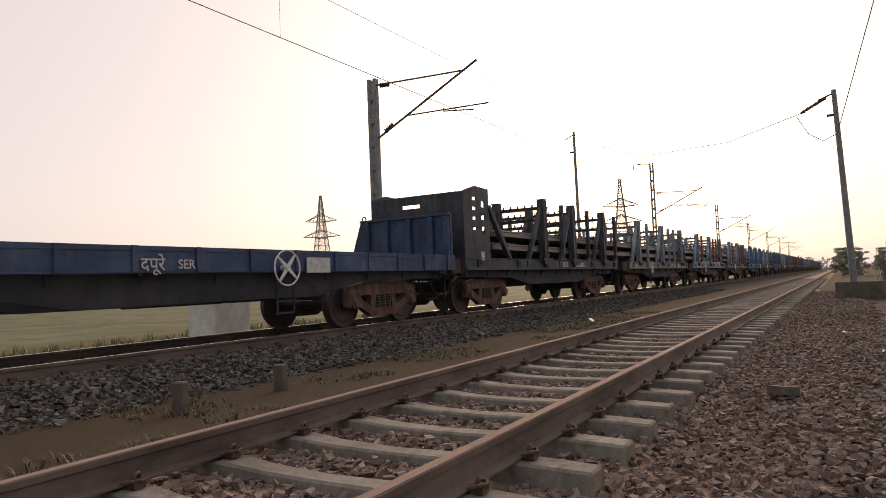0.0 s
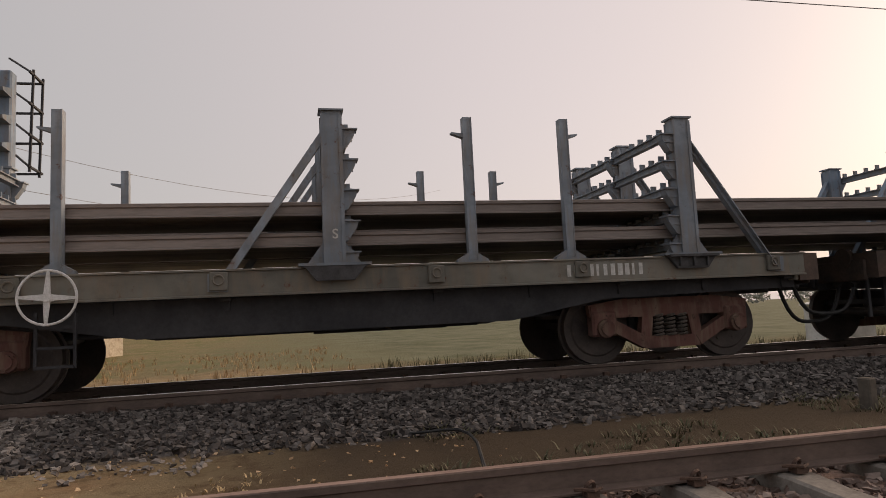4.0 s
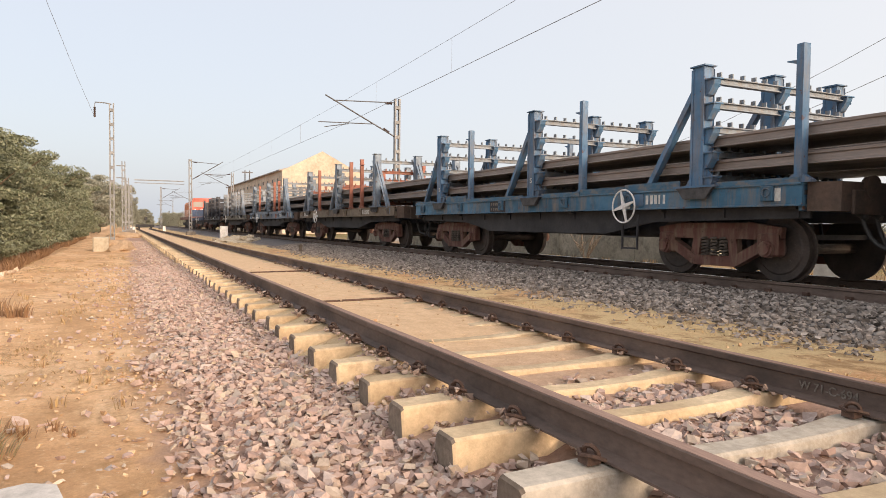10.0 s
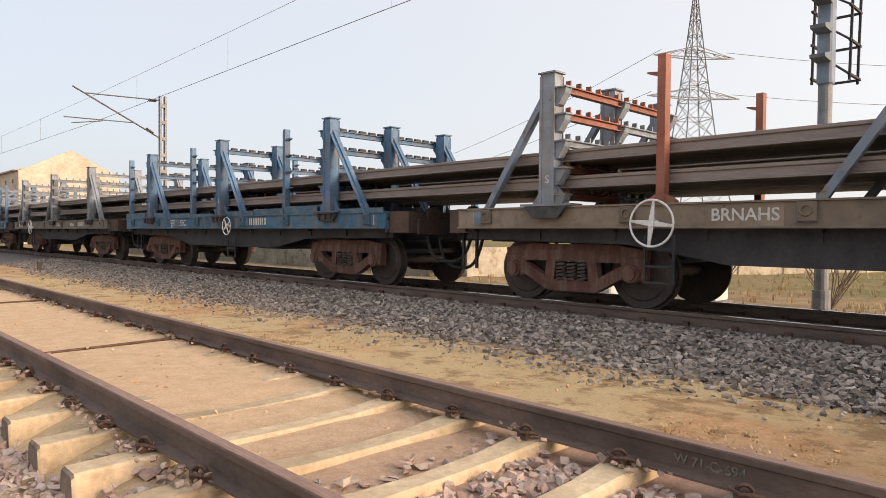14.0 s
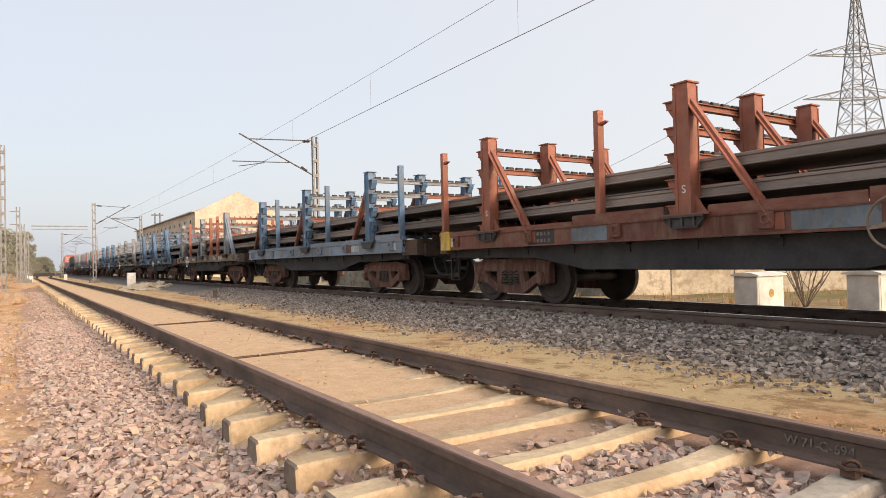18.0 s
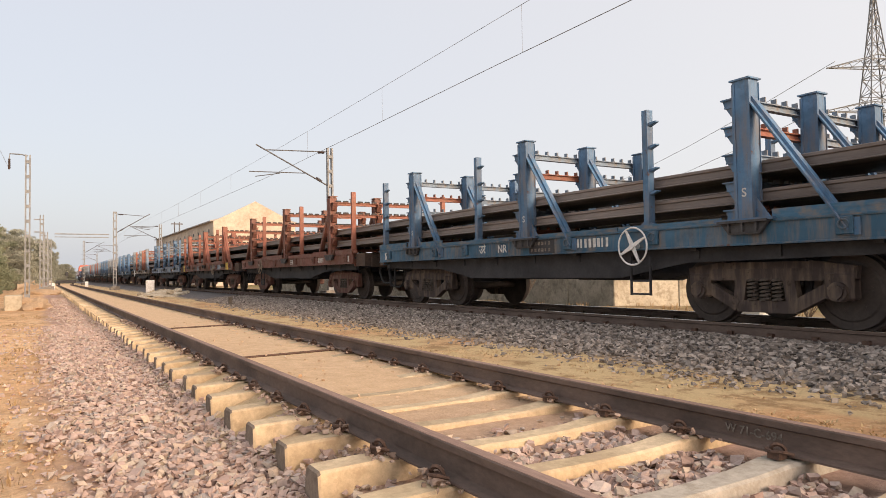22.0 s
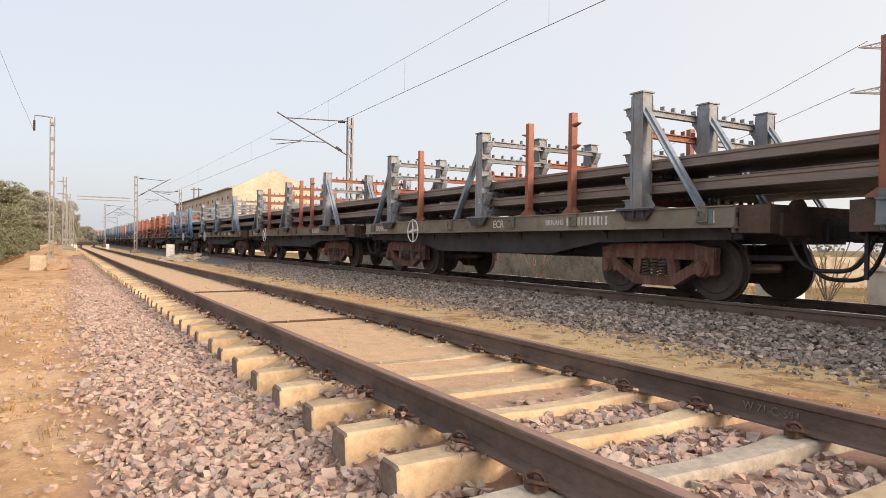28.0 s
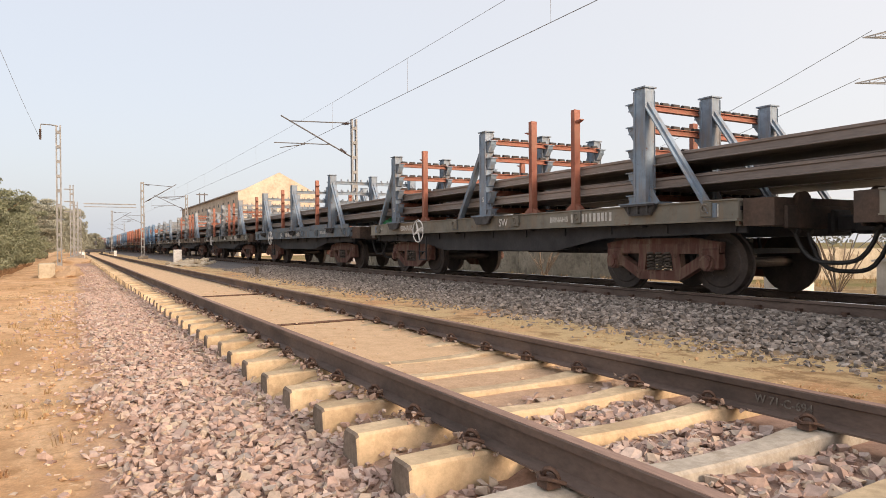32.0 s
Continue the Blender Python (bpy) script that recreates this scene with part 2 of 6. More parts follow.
def ring(bm, centre, axis, big, small, seg=28, sides=6):
    q = Vector(axis).to_track_quat("Z", "Y")
    vs = []
    for i in range(seg):
        a = 2 * math.pi * i / seg
        row = []
        for j in range(sides):
            b = 2 * math.pi * j / sides
            p = Vector(((big + small * math.cos(b)) * math.cos(a), (big + small * math.cos(b)) * math.sin(a), small * math.sin(b)))
            row.append(bm.verts.new(Vector(centre) + q @ p))
        vs.append(row)
    for i in range(seg):
        for j in range(sides):
            bm.faces.new((vs[i][j], vs[(i + 1) % seg][j], vs[(i + 1) % seg][(j + 1) % sides], vs[i][(j + 1) % sides]))


def prism(bm, outline, axis, lo, hi):
    """An outline of 2D points pushed along an axis: 'x' takes (y, z), 'y' takes (x, z), 'z' takes (x, y)."""
    def at(p, d):
        return {"x": (d, p[0], p[1]), "y": (p[0], d, p[1]), "z": (p[0], p[1], d)}[axis]
    a = [bm.verts.new(at(p, lo)) for p in outline]
    b = [bm.verts.new(at(p, hi)) for p in outline]
    bm.faces.new(a), bm.faces.new(list(reversed(b)))
    for i in range(len(a)):
        bm.faces.new((a[i], b[i], b[(i + 1) % len(a)], a[(i + 1) % len(a)]))
    bmesh.ops.recalc_face_normals(bm, faces=bm.faces[:])


def tube(bm, pts, r, sides=6):
    """A round line through points."""
    pts = [Vector(p) for p in pts]
    rows = []
    for i, p in enumerate(pts):
        d = (pts[min(i + 1, len(pts) - 1)] - pts[max(i - 1, 0)]).normalized()
        x = d.cross(Vector((0.31, 0.2, 0.93))).normalized()
        y = d.cross(x)
        rows.append([bm.verts.new(p + r * (math.cos(2 * math.pi * j / sides) * x + math.sin(2 * math.pi * j / sides) * y)) for j in range(sides)])
    for a, b in zip(rows, rows[1:]):
        for j in range(sides):
            bm.faces.new((a[j], a[(j + 1) % sides], b[(j + 1) % sides], b[j]))
    bm.faces.new(rows[0]), bm.faces.new(list(reversed(rows[-1])))


RAIL = [(-0.075, -0.172), (0.075, -0.172), (0.075, -0.161), (0.012, -0.145), (0.009, -0.052), (0.034, -0.040), (0.036, -0.006), (0.030, 0.0),
        (-0.030, 0.0), (-0.036, -0.006), (-0.034, -0.040), (-0.009, -0.052), (-0.012, -0.145), (-0.075, -0.161)]


def words(name, text, size, material, parent, m, label=""):
    """Letters in the built-in font, as a thin mesh."""
    cu = bpy.data.curves.new(name, "FONT")
    cu.body, cu.size, cu.extrude, cu.align_x, cu.align_y = text, size, 0.0015, "CENTER", "CENTER"
    cu.offset = size * 0.012                     # stencil strokes are bold
    tmp = bpy.data.objects.new(name, cu)
    scene.collection.objects.link(tmp)
    me = bpy.data.meshes.new_from_object(tmp.evaluated_get(bpy.context.evaluated_depsgraph_get()))
    bpy.data.objects.remove(tmp)
    me.materials.clear()
    me.materials.append(material)
    return part(name, me, None, parent, label, m)


def bars(name, length, height, material, parent, m, count=8, label=""):
    """Plain bars in place of writing that is not lettered."""
    bm = bmesh.new()
    w = length / count
    for i in range(count):
        f = (0.62, 0.50, 0.68, 0.34, 0.60)[(i * 3 + count) % 5]
        box(bm, -length / 2 + i * w, -length / 2 + i * w + w * f, -height / 2, height / 2, 0, 0.003)
    return part(name, bm, material, parent, label, m)


# ---- ground: one sheet with the two track beds on it ----
TX, TZ = 6.85, 0.045          # the train's track: centre and top of rail


def lerp(a, b, f):
    f = min(1.0, max(0.0, f))
    return a + (b - a) * f


def ground_z(x, y):
    n1 = noise.noise((x * 0.35, y * 0.35, 0.0))
    n2 = noise.noise((x * 1.7, y * 1.7, 3.0))
    bank = -0.40 + 0.05 * n1 + 0.015 * n2
    if y < -2:
        bank += lerp(0, 0.04, (-2 - y) / 3)
    brink = lerp(-6.0, -5.2, (y - 10) / 6) + 0.35 * noise.noise((y * 0.45, 1.0, 8.0))
    if x < brink:
        bank -= (lerp(0, 0.42, (brink - x) / 0.8) + lerp(0, 0.3, (brink - x) / 5.0)) * lerp(0, 1, (y - 6) / 5)
    elif x < brink + 0.7 and y > 9:
        bank += 0.07 * max(0.0, noise.noise((x * 2.5, y * 1.6, 6.0)) + 0.25)
    crib = lerp(-0.272, -0.196, (y - 3.0) / 3.6) if y > 0.5 else -0.275
    if x < -0.8:
        crib = lerp(-0.345, -0.196, (y - 2.6) / 3.6) if y > 0.5 else -0.30
    crib += 0.008 * n2
    strip = -0.265 + 0.03 * n1 + 0.012 * n2
    bed = -0.115 + 0.012 * n2
    field = -0.55 + 0.10 * n1 + 0.02 * n2
    if x < -2.6:
        return bank
    if x < -1.55:
        return lerp(bank, -0.41 if y > 0 else -0.36, (x + 2.6) / 1.05)
    shelf = lerp(-1.30, -0.98, (y - 2.0) / 3.5) - lerp(0, 0.13, (y - 6.0) / 2.5)      # the dust slopes up from the sleepers' ends to the rail
    if x < shelf:
        return lerp(-0.41 if y > 0 else -0.36, crib, (x + 1.50) / (shelf + 1.50))
    if x < 1.35:
        return crib
    if x < 1.7:
        return lerp(crib, strip, (x - 1.35) / 0.35)
    if x < 3.5:
        return strip
    if x < 5.1:
        return lerp(strip, bed, (x - 3.5) / 1.5)
    if x < 8.1:
        return bed
    if x < 9.7:
        return lerp(bed, field, (x - 8.1) / 1.5)
    return field


def ground_material():
    m, n, l, b = shader("earth_and_track_bed", 0.95)
    pos = n.new("ShaderNodeNewGeometry").outputs["Position"]
    sep = n.new("ShaderNodeSeparateXYZ")
    l.new(pos, sep.inputs[0])
    edge = tex(n, l, 1.3, 5, 0.65, "world")
    wob = n.new("ShaderNodeMath")
    wob.operation = "MULTIPLY_ADD"
    l.new(edge, wob.inputs[0])
    wob.inputs[1].default_value = 1.2
    l.new(sep.outputs[0], wob.inputs[2])            # x + 1.2 * noise, middle at x + 0.6
    big, small, grit = tex(n, l, 0.55, 5, 0.6, "world"), tex(n, l, 6.0, 8, 0.7, "world"), tex(n, l, 38.0, 8, 0.75, "world")
    earth = ramp(n, l, big, [(0.3, (0.56, 0.325, 0.172)), (0.5, (0.70, 0.447, 0.255)), (0.7, (0.79, 0.565, 0.36))])
    earth = mixc(n, l, ramp(n, l, small, [(0.52, (0, 0, 0)), (0.66, (0.85, 0.85, 0.85))]), earth, (0.40, 0.24, 0.12))
    earth = mixc(n, l, ramp(n, l, tex(n, l, 17.0, 6, 0.7, "world"), [(0.56, (0, 0, 0)), (0.66, (0.7, 0.7, 0.7))]), earth, (0.80, 0.62, 0.42))
    earth = mixc(n, l, ramp(n, l, tex(n, l, 1.9, 8, 0.75, "world", (1.0, 0.45, 1.0)), [(0.47, (0, 0, 0)), (0.58, (0.6, 0.6, 0.6))]), earth, (0.47, 0.29, 0.155))
    field = ramp(n, l, small, [(0.3, (0.15, 0.12, 0.06)), (0.55, (0.27, 0.21, 0.11)), (0.75, (0.38, 0.29, 0.17))])
    field = mixc(n, l, ramp(n, l, big, [(0.45, (0, 0, 0)), (0.62, (0.7, 0.7, 0.7))]), field, (0.13, 0.15, 0.05))
    crop = ramp(n, l, big, [(0.35, (0.12, 0.125, 0.07)), (0.65, (0.20, 0.20, 0.13))])
    # pink bed under the stones, darkened so that the gaps between them look shaded
    pink = ramp(n, l, small, [(0.3, (0.30, 0.20, 0.155)), (0.7, (0.50, 0.345, 0.275))])
    dark = ramp(n, l, small, [(0.3, (0.09, 0.083, 0.08)), (0.7, (0.26, 0.245, 0.24))])
    sand = ramp(n, l, small, [(0.3, (0.58, 0.40, 0.245)), (0.7, (0.74, 0.545, 0.36))])

    def over(lo, hi, base, top):
        f = n.new("ShaderNodeMapRange")
        f.inputs["From Min"].default_value, f.inputs["From Max"].default_value = lo + 0.6, hi + 0.6
        l.new(wob.outputs[0], f.inputs[0])
        return mixc(n, l, f.outputs[0], base, top)

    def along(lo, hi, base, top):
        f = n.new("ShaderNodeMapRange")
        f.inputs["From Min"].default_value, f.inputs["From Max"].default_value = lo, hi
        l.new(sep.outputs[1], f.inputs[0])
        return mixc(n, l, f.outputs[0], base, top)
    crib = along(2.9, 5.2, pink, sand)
    # towards -y the dark soil is darkened further in colour, for the backlight
    backlit_earth = ramp(n, l, small, [(0.3, (0.045, 0.036, 0.026)), (0.7, (0.12, 0.095, 0.065))])
    left = along(-3.0, 1.0, backlit_earth, earth)
    c = over(-2.75, -2.35, left, along(-14.0, -2.0, backlit_earth, pink))
    fill = ramp(n, l, small, [(0.3, (0.47, 0.355, 0.215)), (0.7, (0.60, 0.47, 0.30))])
    c = over(-1.55, -1.40, c, along(2.9, 5.2, pink, fill))
    c = over(-0.98, -0.84, c, crib)
    strip = mixc(n, l, ramp(n, l, big, [(0.34, (0, 0, 0)), (0.52, (0.8, 0.8, 0.8))]), earth, (0.57, 0.45, 0.255))
    strip = mixc(n, l, ramp(n, l, tex(n, l, 2.6, 7, 0.72, "world"), [(0.51, (0, 0, 0)), (0.60, (0.8, 0.8, 0.8))]), strip, (0.30, 0.19, 0.10))
    # strip and running bed: backlight and shade painted in as darker colour towards -y
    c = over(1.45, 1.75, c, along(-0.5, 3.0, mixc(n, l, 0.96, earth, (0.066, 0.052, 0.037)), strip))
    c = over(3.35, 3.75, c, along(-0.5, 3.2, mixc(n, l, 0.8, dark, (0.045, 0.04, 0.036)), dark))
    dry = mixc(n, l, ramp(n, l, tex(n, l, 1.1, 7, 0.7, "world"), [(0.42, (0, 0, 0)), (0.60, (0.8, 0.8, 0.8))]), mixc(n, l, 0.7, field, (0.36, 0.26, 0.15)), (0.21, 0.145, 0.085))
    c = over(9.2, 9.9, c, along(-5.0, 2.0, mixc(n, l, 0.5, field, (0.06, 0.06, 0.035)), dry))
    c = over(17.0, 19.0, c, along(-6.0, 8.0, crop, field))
    c = mixc(n, l, 0.7, c, ramp(n, l, grit, [(0.25, (0.65, 0.65, 0.65)), (0.75, (1.2, 1.2, 1.2))]), "MULTIPLY")
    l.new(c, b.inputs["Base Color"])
    bump(n, l, b, grit, 0.7, 0.03)
    return m


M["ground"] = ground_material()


def steps(lo, hi, fine_lo, fine_hi, fine, grow=1.16):
    out = list(np.arange(fine_lo, fine_hi + 1e-6, fine))
    d, v = fine, fine_hi
    while v < hi:
        d *= grow
        v += d
        out.append(min(v, hi))
    d, v = fine, fine_lo
    while v > lo:
        d *= grow
        v -= d
        out.insert(0, max(v, lo))
    return out


gx = steps(-1600, 1600, -9.0, 11.0, 0.16)
gy = steps(-1600, 1600, -20.0, 40.0, 0.4)
gv = [(x, y, ground_z(x, y)) for y in gy for x in gx]
nx = len(gx)
gf = [(j * nx + i, j * nx + i + 1, (j + 1) * nx + i + 1, (j + 1) * nx + i) for j in range(len(gy) - 1) for i in range(nx - 1)]
gm = bpy.data.meshes.new("ground")
gm.from_pydata(gv, [], gf)
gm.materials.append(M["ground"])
for p in gm.polygons:
    p.use_smooth = True
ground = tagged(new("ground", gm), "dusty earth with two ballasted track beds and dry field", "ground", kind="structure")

# ---- the tracks ----
M["concrete_dusty"] = mottled("dusty_concrete_sleeper", (0.49, 0.365, 0.225), (0.69, 0.545, 0.37), 1.9, 0.9, 0.0, 16, 0.5, 0.008, "world", None, 0.14, (0.40, 0.29, 0.185))
M["concrete"] = mottled("grey_concrete_sleeper", (0.18, 0.16, 0.14), (0.31, 0.28, 0.245), 1.6, 0.9, 0.0, 22, 0.35, 0.006, "world", None, 0.12, (0.13, 0.11, 0.09))


def sleeper_shape(bm):
    rows = []
    for x, top, w, wb in ((-1.375, -0.205, 0.085, 0.12), (-1.36, -0.193, 0.092, 0.125), (-1.0, -0.183, 0.098, 0.13), (-0.72, -0.183, 0.098, 0.13), (-0.45, -0.205, 0.085, 0.125),
                          (0.0, -0.214, 0.075, 0.115), (0.45, -0.205, 0.085, 0.125), (0.72, -0.183, 0.098, 0.13), (1.0, -0.183, 0.098, 0.13), (1.36, -0.193, 0.092, 0.125), (1.375, -0.205, 0.085, 0.12)):
        rows.append([bm.verts.new(p) for p in ((x, -wb, -0.42), (x, -w - 0.006, top - 0.014), (x, -w + 0.012, top), (x, w - 0.012, top), (x, w + 0.006, top - 0.014), (x, wb, -0.42))])
    for a, b in zip(rows, rows[1:]):
        for j in range(5):
            bm.faces.new((a[j], a[j + 1], b[j + 1], b[j]))
    bm.faces.new(rows[0]), bm.faces.new(list(reversed(rows[-1])))
    bmesh.ops.recalc_face_normals(bm, faces=bm.faces[:])


def clip_shape(bm):
    """A bent spring clip that holds the rail's foot, with its cast shoulder."""
    ring(bm, (0, 0, 0.034), (1.0, 0.45, 0.35), 0.034, 0.012, 12, 5)
    tube(bm, [(0.02, -0.075, 0.02), (-0.03, -0.05, 0.035), (-0.055, 0.0, 0.03), (-0.03, 0.05, 0.035), (0.02, 0.078, 0.025)], 0.010, 5)
    box(bm, -0.045, 0.025, -0.035, 0.035, -0.01, 0.03)


track_near = thing("track_siding", "rusty siding track on concrete sleepers beside the ballast", "railway track", kind="structure")
track_main = thing("track_main", "running track with polished rail heads on dark ballast", "railway track", kind="structure")


def rail_run(track, cx, z, y0, y1, top):
    for side in (-0.87, 0.87):
        bm = bmesh.new()
        prism(bm, RAIL[:7] + [(0.030, -0.001), (-0.030, -0.001)] + RAIL[9:], "y", y0, y1)
        r = part("rail", bm, M["rail_side"], track, "rusted steel rail", Matrix.Translation((cx + side, 0, z)))
        bm = bmesh.new()
        box(bm, -0.031, 0.031, y0, y1, -0.004, 0.002)
        part("running_band", bm, top, r, "worn top of the rail head")


rail_run(track_near, 0.0, 0.0, -420, 112, M["rail_top"])
rail_run(track_main, TX, TZ, -420, 420, M["bright_rail"])
M["concrete_pale"] = mottled("pale_grey_concrete_sleeper", (0.36, 0.325, 0.27), (0.56, 0.51, 0.435), 1.6, 0.9, 0.0, 22, 0.35, 0.006, "world", None, 0.10, (0.30, 0.26, 0.205))
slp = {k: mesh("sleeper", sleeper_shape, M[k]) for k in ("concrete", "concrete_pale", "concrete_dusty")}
# sleeper ends: free of dust, and darkened in colour for the shade on them
M["concrete_end"] = mottled("shaded_sleeper_end", (0.15, 0.12, 0.095), (0.33, 0.265, 0.21), 4.0, 0.95, 0.0, 30, 0.7, 0.01, "world")
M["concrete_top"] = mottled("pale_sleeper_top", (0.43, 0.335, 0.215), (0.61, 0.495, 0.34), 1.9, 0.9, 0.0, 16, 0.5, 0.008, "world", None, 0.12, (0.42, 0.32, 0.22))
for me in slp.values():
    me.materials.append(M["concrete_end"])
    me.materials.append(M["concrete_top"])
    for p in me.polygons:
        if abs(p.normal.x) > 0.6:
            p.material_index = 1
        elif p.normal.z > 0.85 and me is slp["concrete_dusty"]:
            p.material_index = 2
clp = mesh("rail_clip", clip_shape, M["clip"])
SLEEPER0, SPACING = 2.85, 0.65
rng = random.Random(5)
for k in range(-125, 165):
    y = SLEEPER0 + SPACING * k
    key = "concrete" if y < 0.6 else "concrete_pale" if y < 2.4 and k % 2 else "concrete_dusty"
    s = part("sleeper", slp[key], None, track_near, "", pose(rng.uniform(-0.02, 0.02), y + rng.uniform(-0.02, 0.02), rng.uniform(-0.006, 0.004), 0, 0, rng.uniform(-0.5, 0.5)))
    if -13 < y < 15:
        for sx in (-1, 1):
            for o in (-1, 1):
                part("rail_clip", clp, None, s, "", pose(sx * 0.87 + o * 0.10, 0, -0.165 if o else 0, 0, 0, 0 if o < 0 else 180))
bm = bmesh.new()
for k in range(-300, 300):
    box(bm, TX - 1.375, TX + 1.375, k * 0.62 - 0.1, k * 0.62 + 0.1, -0.3, -0.118)
tagged(part("sleepers", bm, M["concrete"], track_main, "concrete sleepers sunk in dark ballast"), kind="stuff")
bm = bmesh.new()
for sx in (-0.87, 0.87):
    for o in (-0.1, 0.1):
        for k in range(-60, 80):
            box(bm, TX + sx + o - 0.03, TX + sx + o + 0.03, k * 0.62 - 0.04, k * 0.62 + 0.04, -0.118, -0.06)
tagged(part("rail_clips", bm, M["clip"], track_main, "rusty rail fastenings"), kind="stuff")
words("rail_marking", "W 71-C-694", 0.07, M["chalk"], track_near, Matrix(((0, 0, -1, 0.87 - 0.017), (-1, 0, 0, 2.42), (0, 1, 0, -0.098), (0, 0, 0, 1))), "chalk lettering on the rail's web")
# ---- overhead line ----
M["galv"] = mottled("galvanised_steel", (0.16, 0.168, 0.175), (0.27, 0.278, 0.285), 5.0, 0.6, 0.3)
M["wire"] = mottled("dull_wire", (0.20, 0.195, 0.195), (0.30, 0.29, 0.285), 5.0, 0.6, 0.3)
M["bracket"] = mottled("dark_bracket_tube", (0.085, 0.085, 0.09), (0.15, 0.15, 0.155), 6.0, 0.6, 0.2)
M["insulator"] = mottled("brown_glaze", (0.04, 0.026, 0.022), (0.085, 0.055, 0.045), 9.0, 0.3)
M["cream"] = mottled("stained_cream_plaster", (0.46, 0.375, 0.29), (0.66, 0.56, 0.455), 0.45, 0.92, 0.0, 2.5, 0.2, 0.01)
M["heap_earth"] = mottled("tan_heap_earth", (0.36, 0.245, 0.15), (0.52, 0.37, 0.24), 1.6, 0.95, 0.0, 14, 0.5, 0.02)
M["roof"] = mottled("weathered_sheet_roof", (0.27, 0.245, 0.23), (0.44, 0.40, 0.37), 0.8, 0.8)
M["wall_cast"] = mottled("precast_concrete", (0.36, 0.31, 0.235), (0.58, 0.52, 0.41), 0.9, 0.9, 0.0, 9.0, 0.3, 0.01, "world", None, 0.06, (0.27, 0.22, 0.16))
M["old_block"] = mottled("old_dark_concrete", (0.10, 0.085, 0.07), (0.20, 0.17, 0.14), 2.5, 0.95, 0.0, 18)
M["cabinet"] = mottled("cabinet_grey_white", (0.58, 0.57, 0.53), (0.74, 0.73, 0.68), 1.2, 0.55, 0.0, 3.0, 0.1, 0.002)
M["window_dark"] = mottled("dark_opening", (0.03, 0.03, 0.03), (0.06, 0.06, 0.06), 3.0, 0.5)


def lattice_mast_shape(h, w=0.30, d=0.18):
    """Two channels with batten plates between them."""
    def build(bm):
        for x in (-w * 0.36, w * 0.36):
            box(bm, x - w * 0.14, x + w * 0.14, -d / 2, d / 2, 0, h)
        z = 0.35
        while z < h - 0.1:
            for y in (-d / 2 - 0.004, d / 2 - 0.004):
                box(bm, -w / 2, w / 2, y, y + 0.008, z, z + 0.15)
            z += 0.72
    return build


def cantilever(mast, top, reach):
    """The bracket that holds the wires over the track, with two insulators."""
    def tubes(bm):
        rod(bm, (-0.15, 0, top - 0.20), (-reach, 0, top - 0.34), 0.026, 8)
        rod(bm, (-0.15, 0, top - 1.85), (-reach - 0.38, 0, top - 0.12), 0.034, 8)
        rod(bm, (-1.25, 0, top - 1.32), (-reach - 0.7, 0, top - 1.40), 0.022, 8)
        rod(bm, (-reach + 0.75, 0, top - 1.40), (-reach - 0.35, 0.25, top - 1.58), 0.020, 8)
        rod(bm, (-reach + 0.75, 0, top - 1.40), (-reach + 0.75, 0, top - 1.30), 0.02, 6)
    bm = bmesh.new()
    tubes(bm)
    part("cantilever", bm, M["bracket"], mast, "steel bracket tubes")
    for a, b in (((-0.28, 0, top - 0.235), (-0.62, 0, top - 0.26)), ((-0.42, 0, top - 1.68), (-0.72, 0, top - 1.50))):
        bm = bmesh.new()
        a, b = Vector(a), Vector(b)
        for i in range(5):
            p = a.lerp(b, (i + 0.5) / 5)
            rod(bm, p - (b - a) * 0.045, p + (b - a) * 0.045, 0.075, 12, 0.06)
        rod(bm, a, b, 0.035, 8)
        part("insulator", bm, M["insulator"], mast, "brown ribbed insulator")


def overhead_mast(x, y, h, reach=2.75, mirrored=False, arm=True):
    m = thing("overhead_mast", "grey lattice steel mast holding the railway's overhead wires", "mast", pose(x, y, -0.3, 0, 0, 180 if mirrored else 0), "overhead line masts")
    part("shaft", mesh(("shaft", round(h, 2)), lattice_mast_shape(h), M["galv"]), None, m, "two riveted steel channels")
    part("footing", mesh("footing", lambda bm: box(bm, -0.4, 0.4, -0.4, 0.4, -0.2, 0.35, 0.03), M["concrete"]), None, m, "concrete footing")
    if arm:
        cantilever(m, h, reach)
    return m


MAST_X = 9.5
for y, h in ((31.0, 7.35), (-17.9, 7.5), (86, 7.4), (140, 7.4), (195, 7.4)):
    overhead_mast(MAST_X, y, h, 3.25)
for y, h in ((-53.8, 9.7), (-85, 9.0), (-116, 8.6), (-147, 8.6), (-178, 8.6), (-210, 8.6)):
    m = overhead_mast(MAST_X, y, h, 3.25, False, False)
    cantilever(m, 7.6, 3.25)
    bm = bmesh.new()
    tube(bm, [(0.1, 0, h - 0.05), (0.6, 0, h + 0.03), (1.35, 0, h + 0.03), (1.38, 0, h - 0.35)], 0.045)
    part("top_bracket", bm, M["galv"], m, "bracket for the return wire")
CONTACT = 5.55


def stagger(y):
    """The wires zigzag a little across the track."""
    return float(np.interp(y, [-53.8, -17.9, 9, 31, 86, 140], [6.6, 6.25, 6.25, 6.75, 6.3, 6.7]))


def messenger(f, a, b):
    hang = {-17.9: 6.86, 31.0: 6.66}
    return (1 - f) * hang.get(a, 6.7) + f * hang.get(b, 6.7) - 4 * f * (1 - f) * 0.14


def line(name, label, pts, r, material="wire"):
    bm = bmesh.new()
    tube(bm, pts, r, 5)
    return tagged(part(name, bm, M[material]), label, "cable")


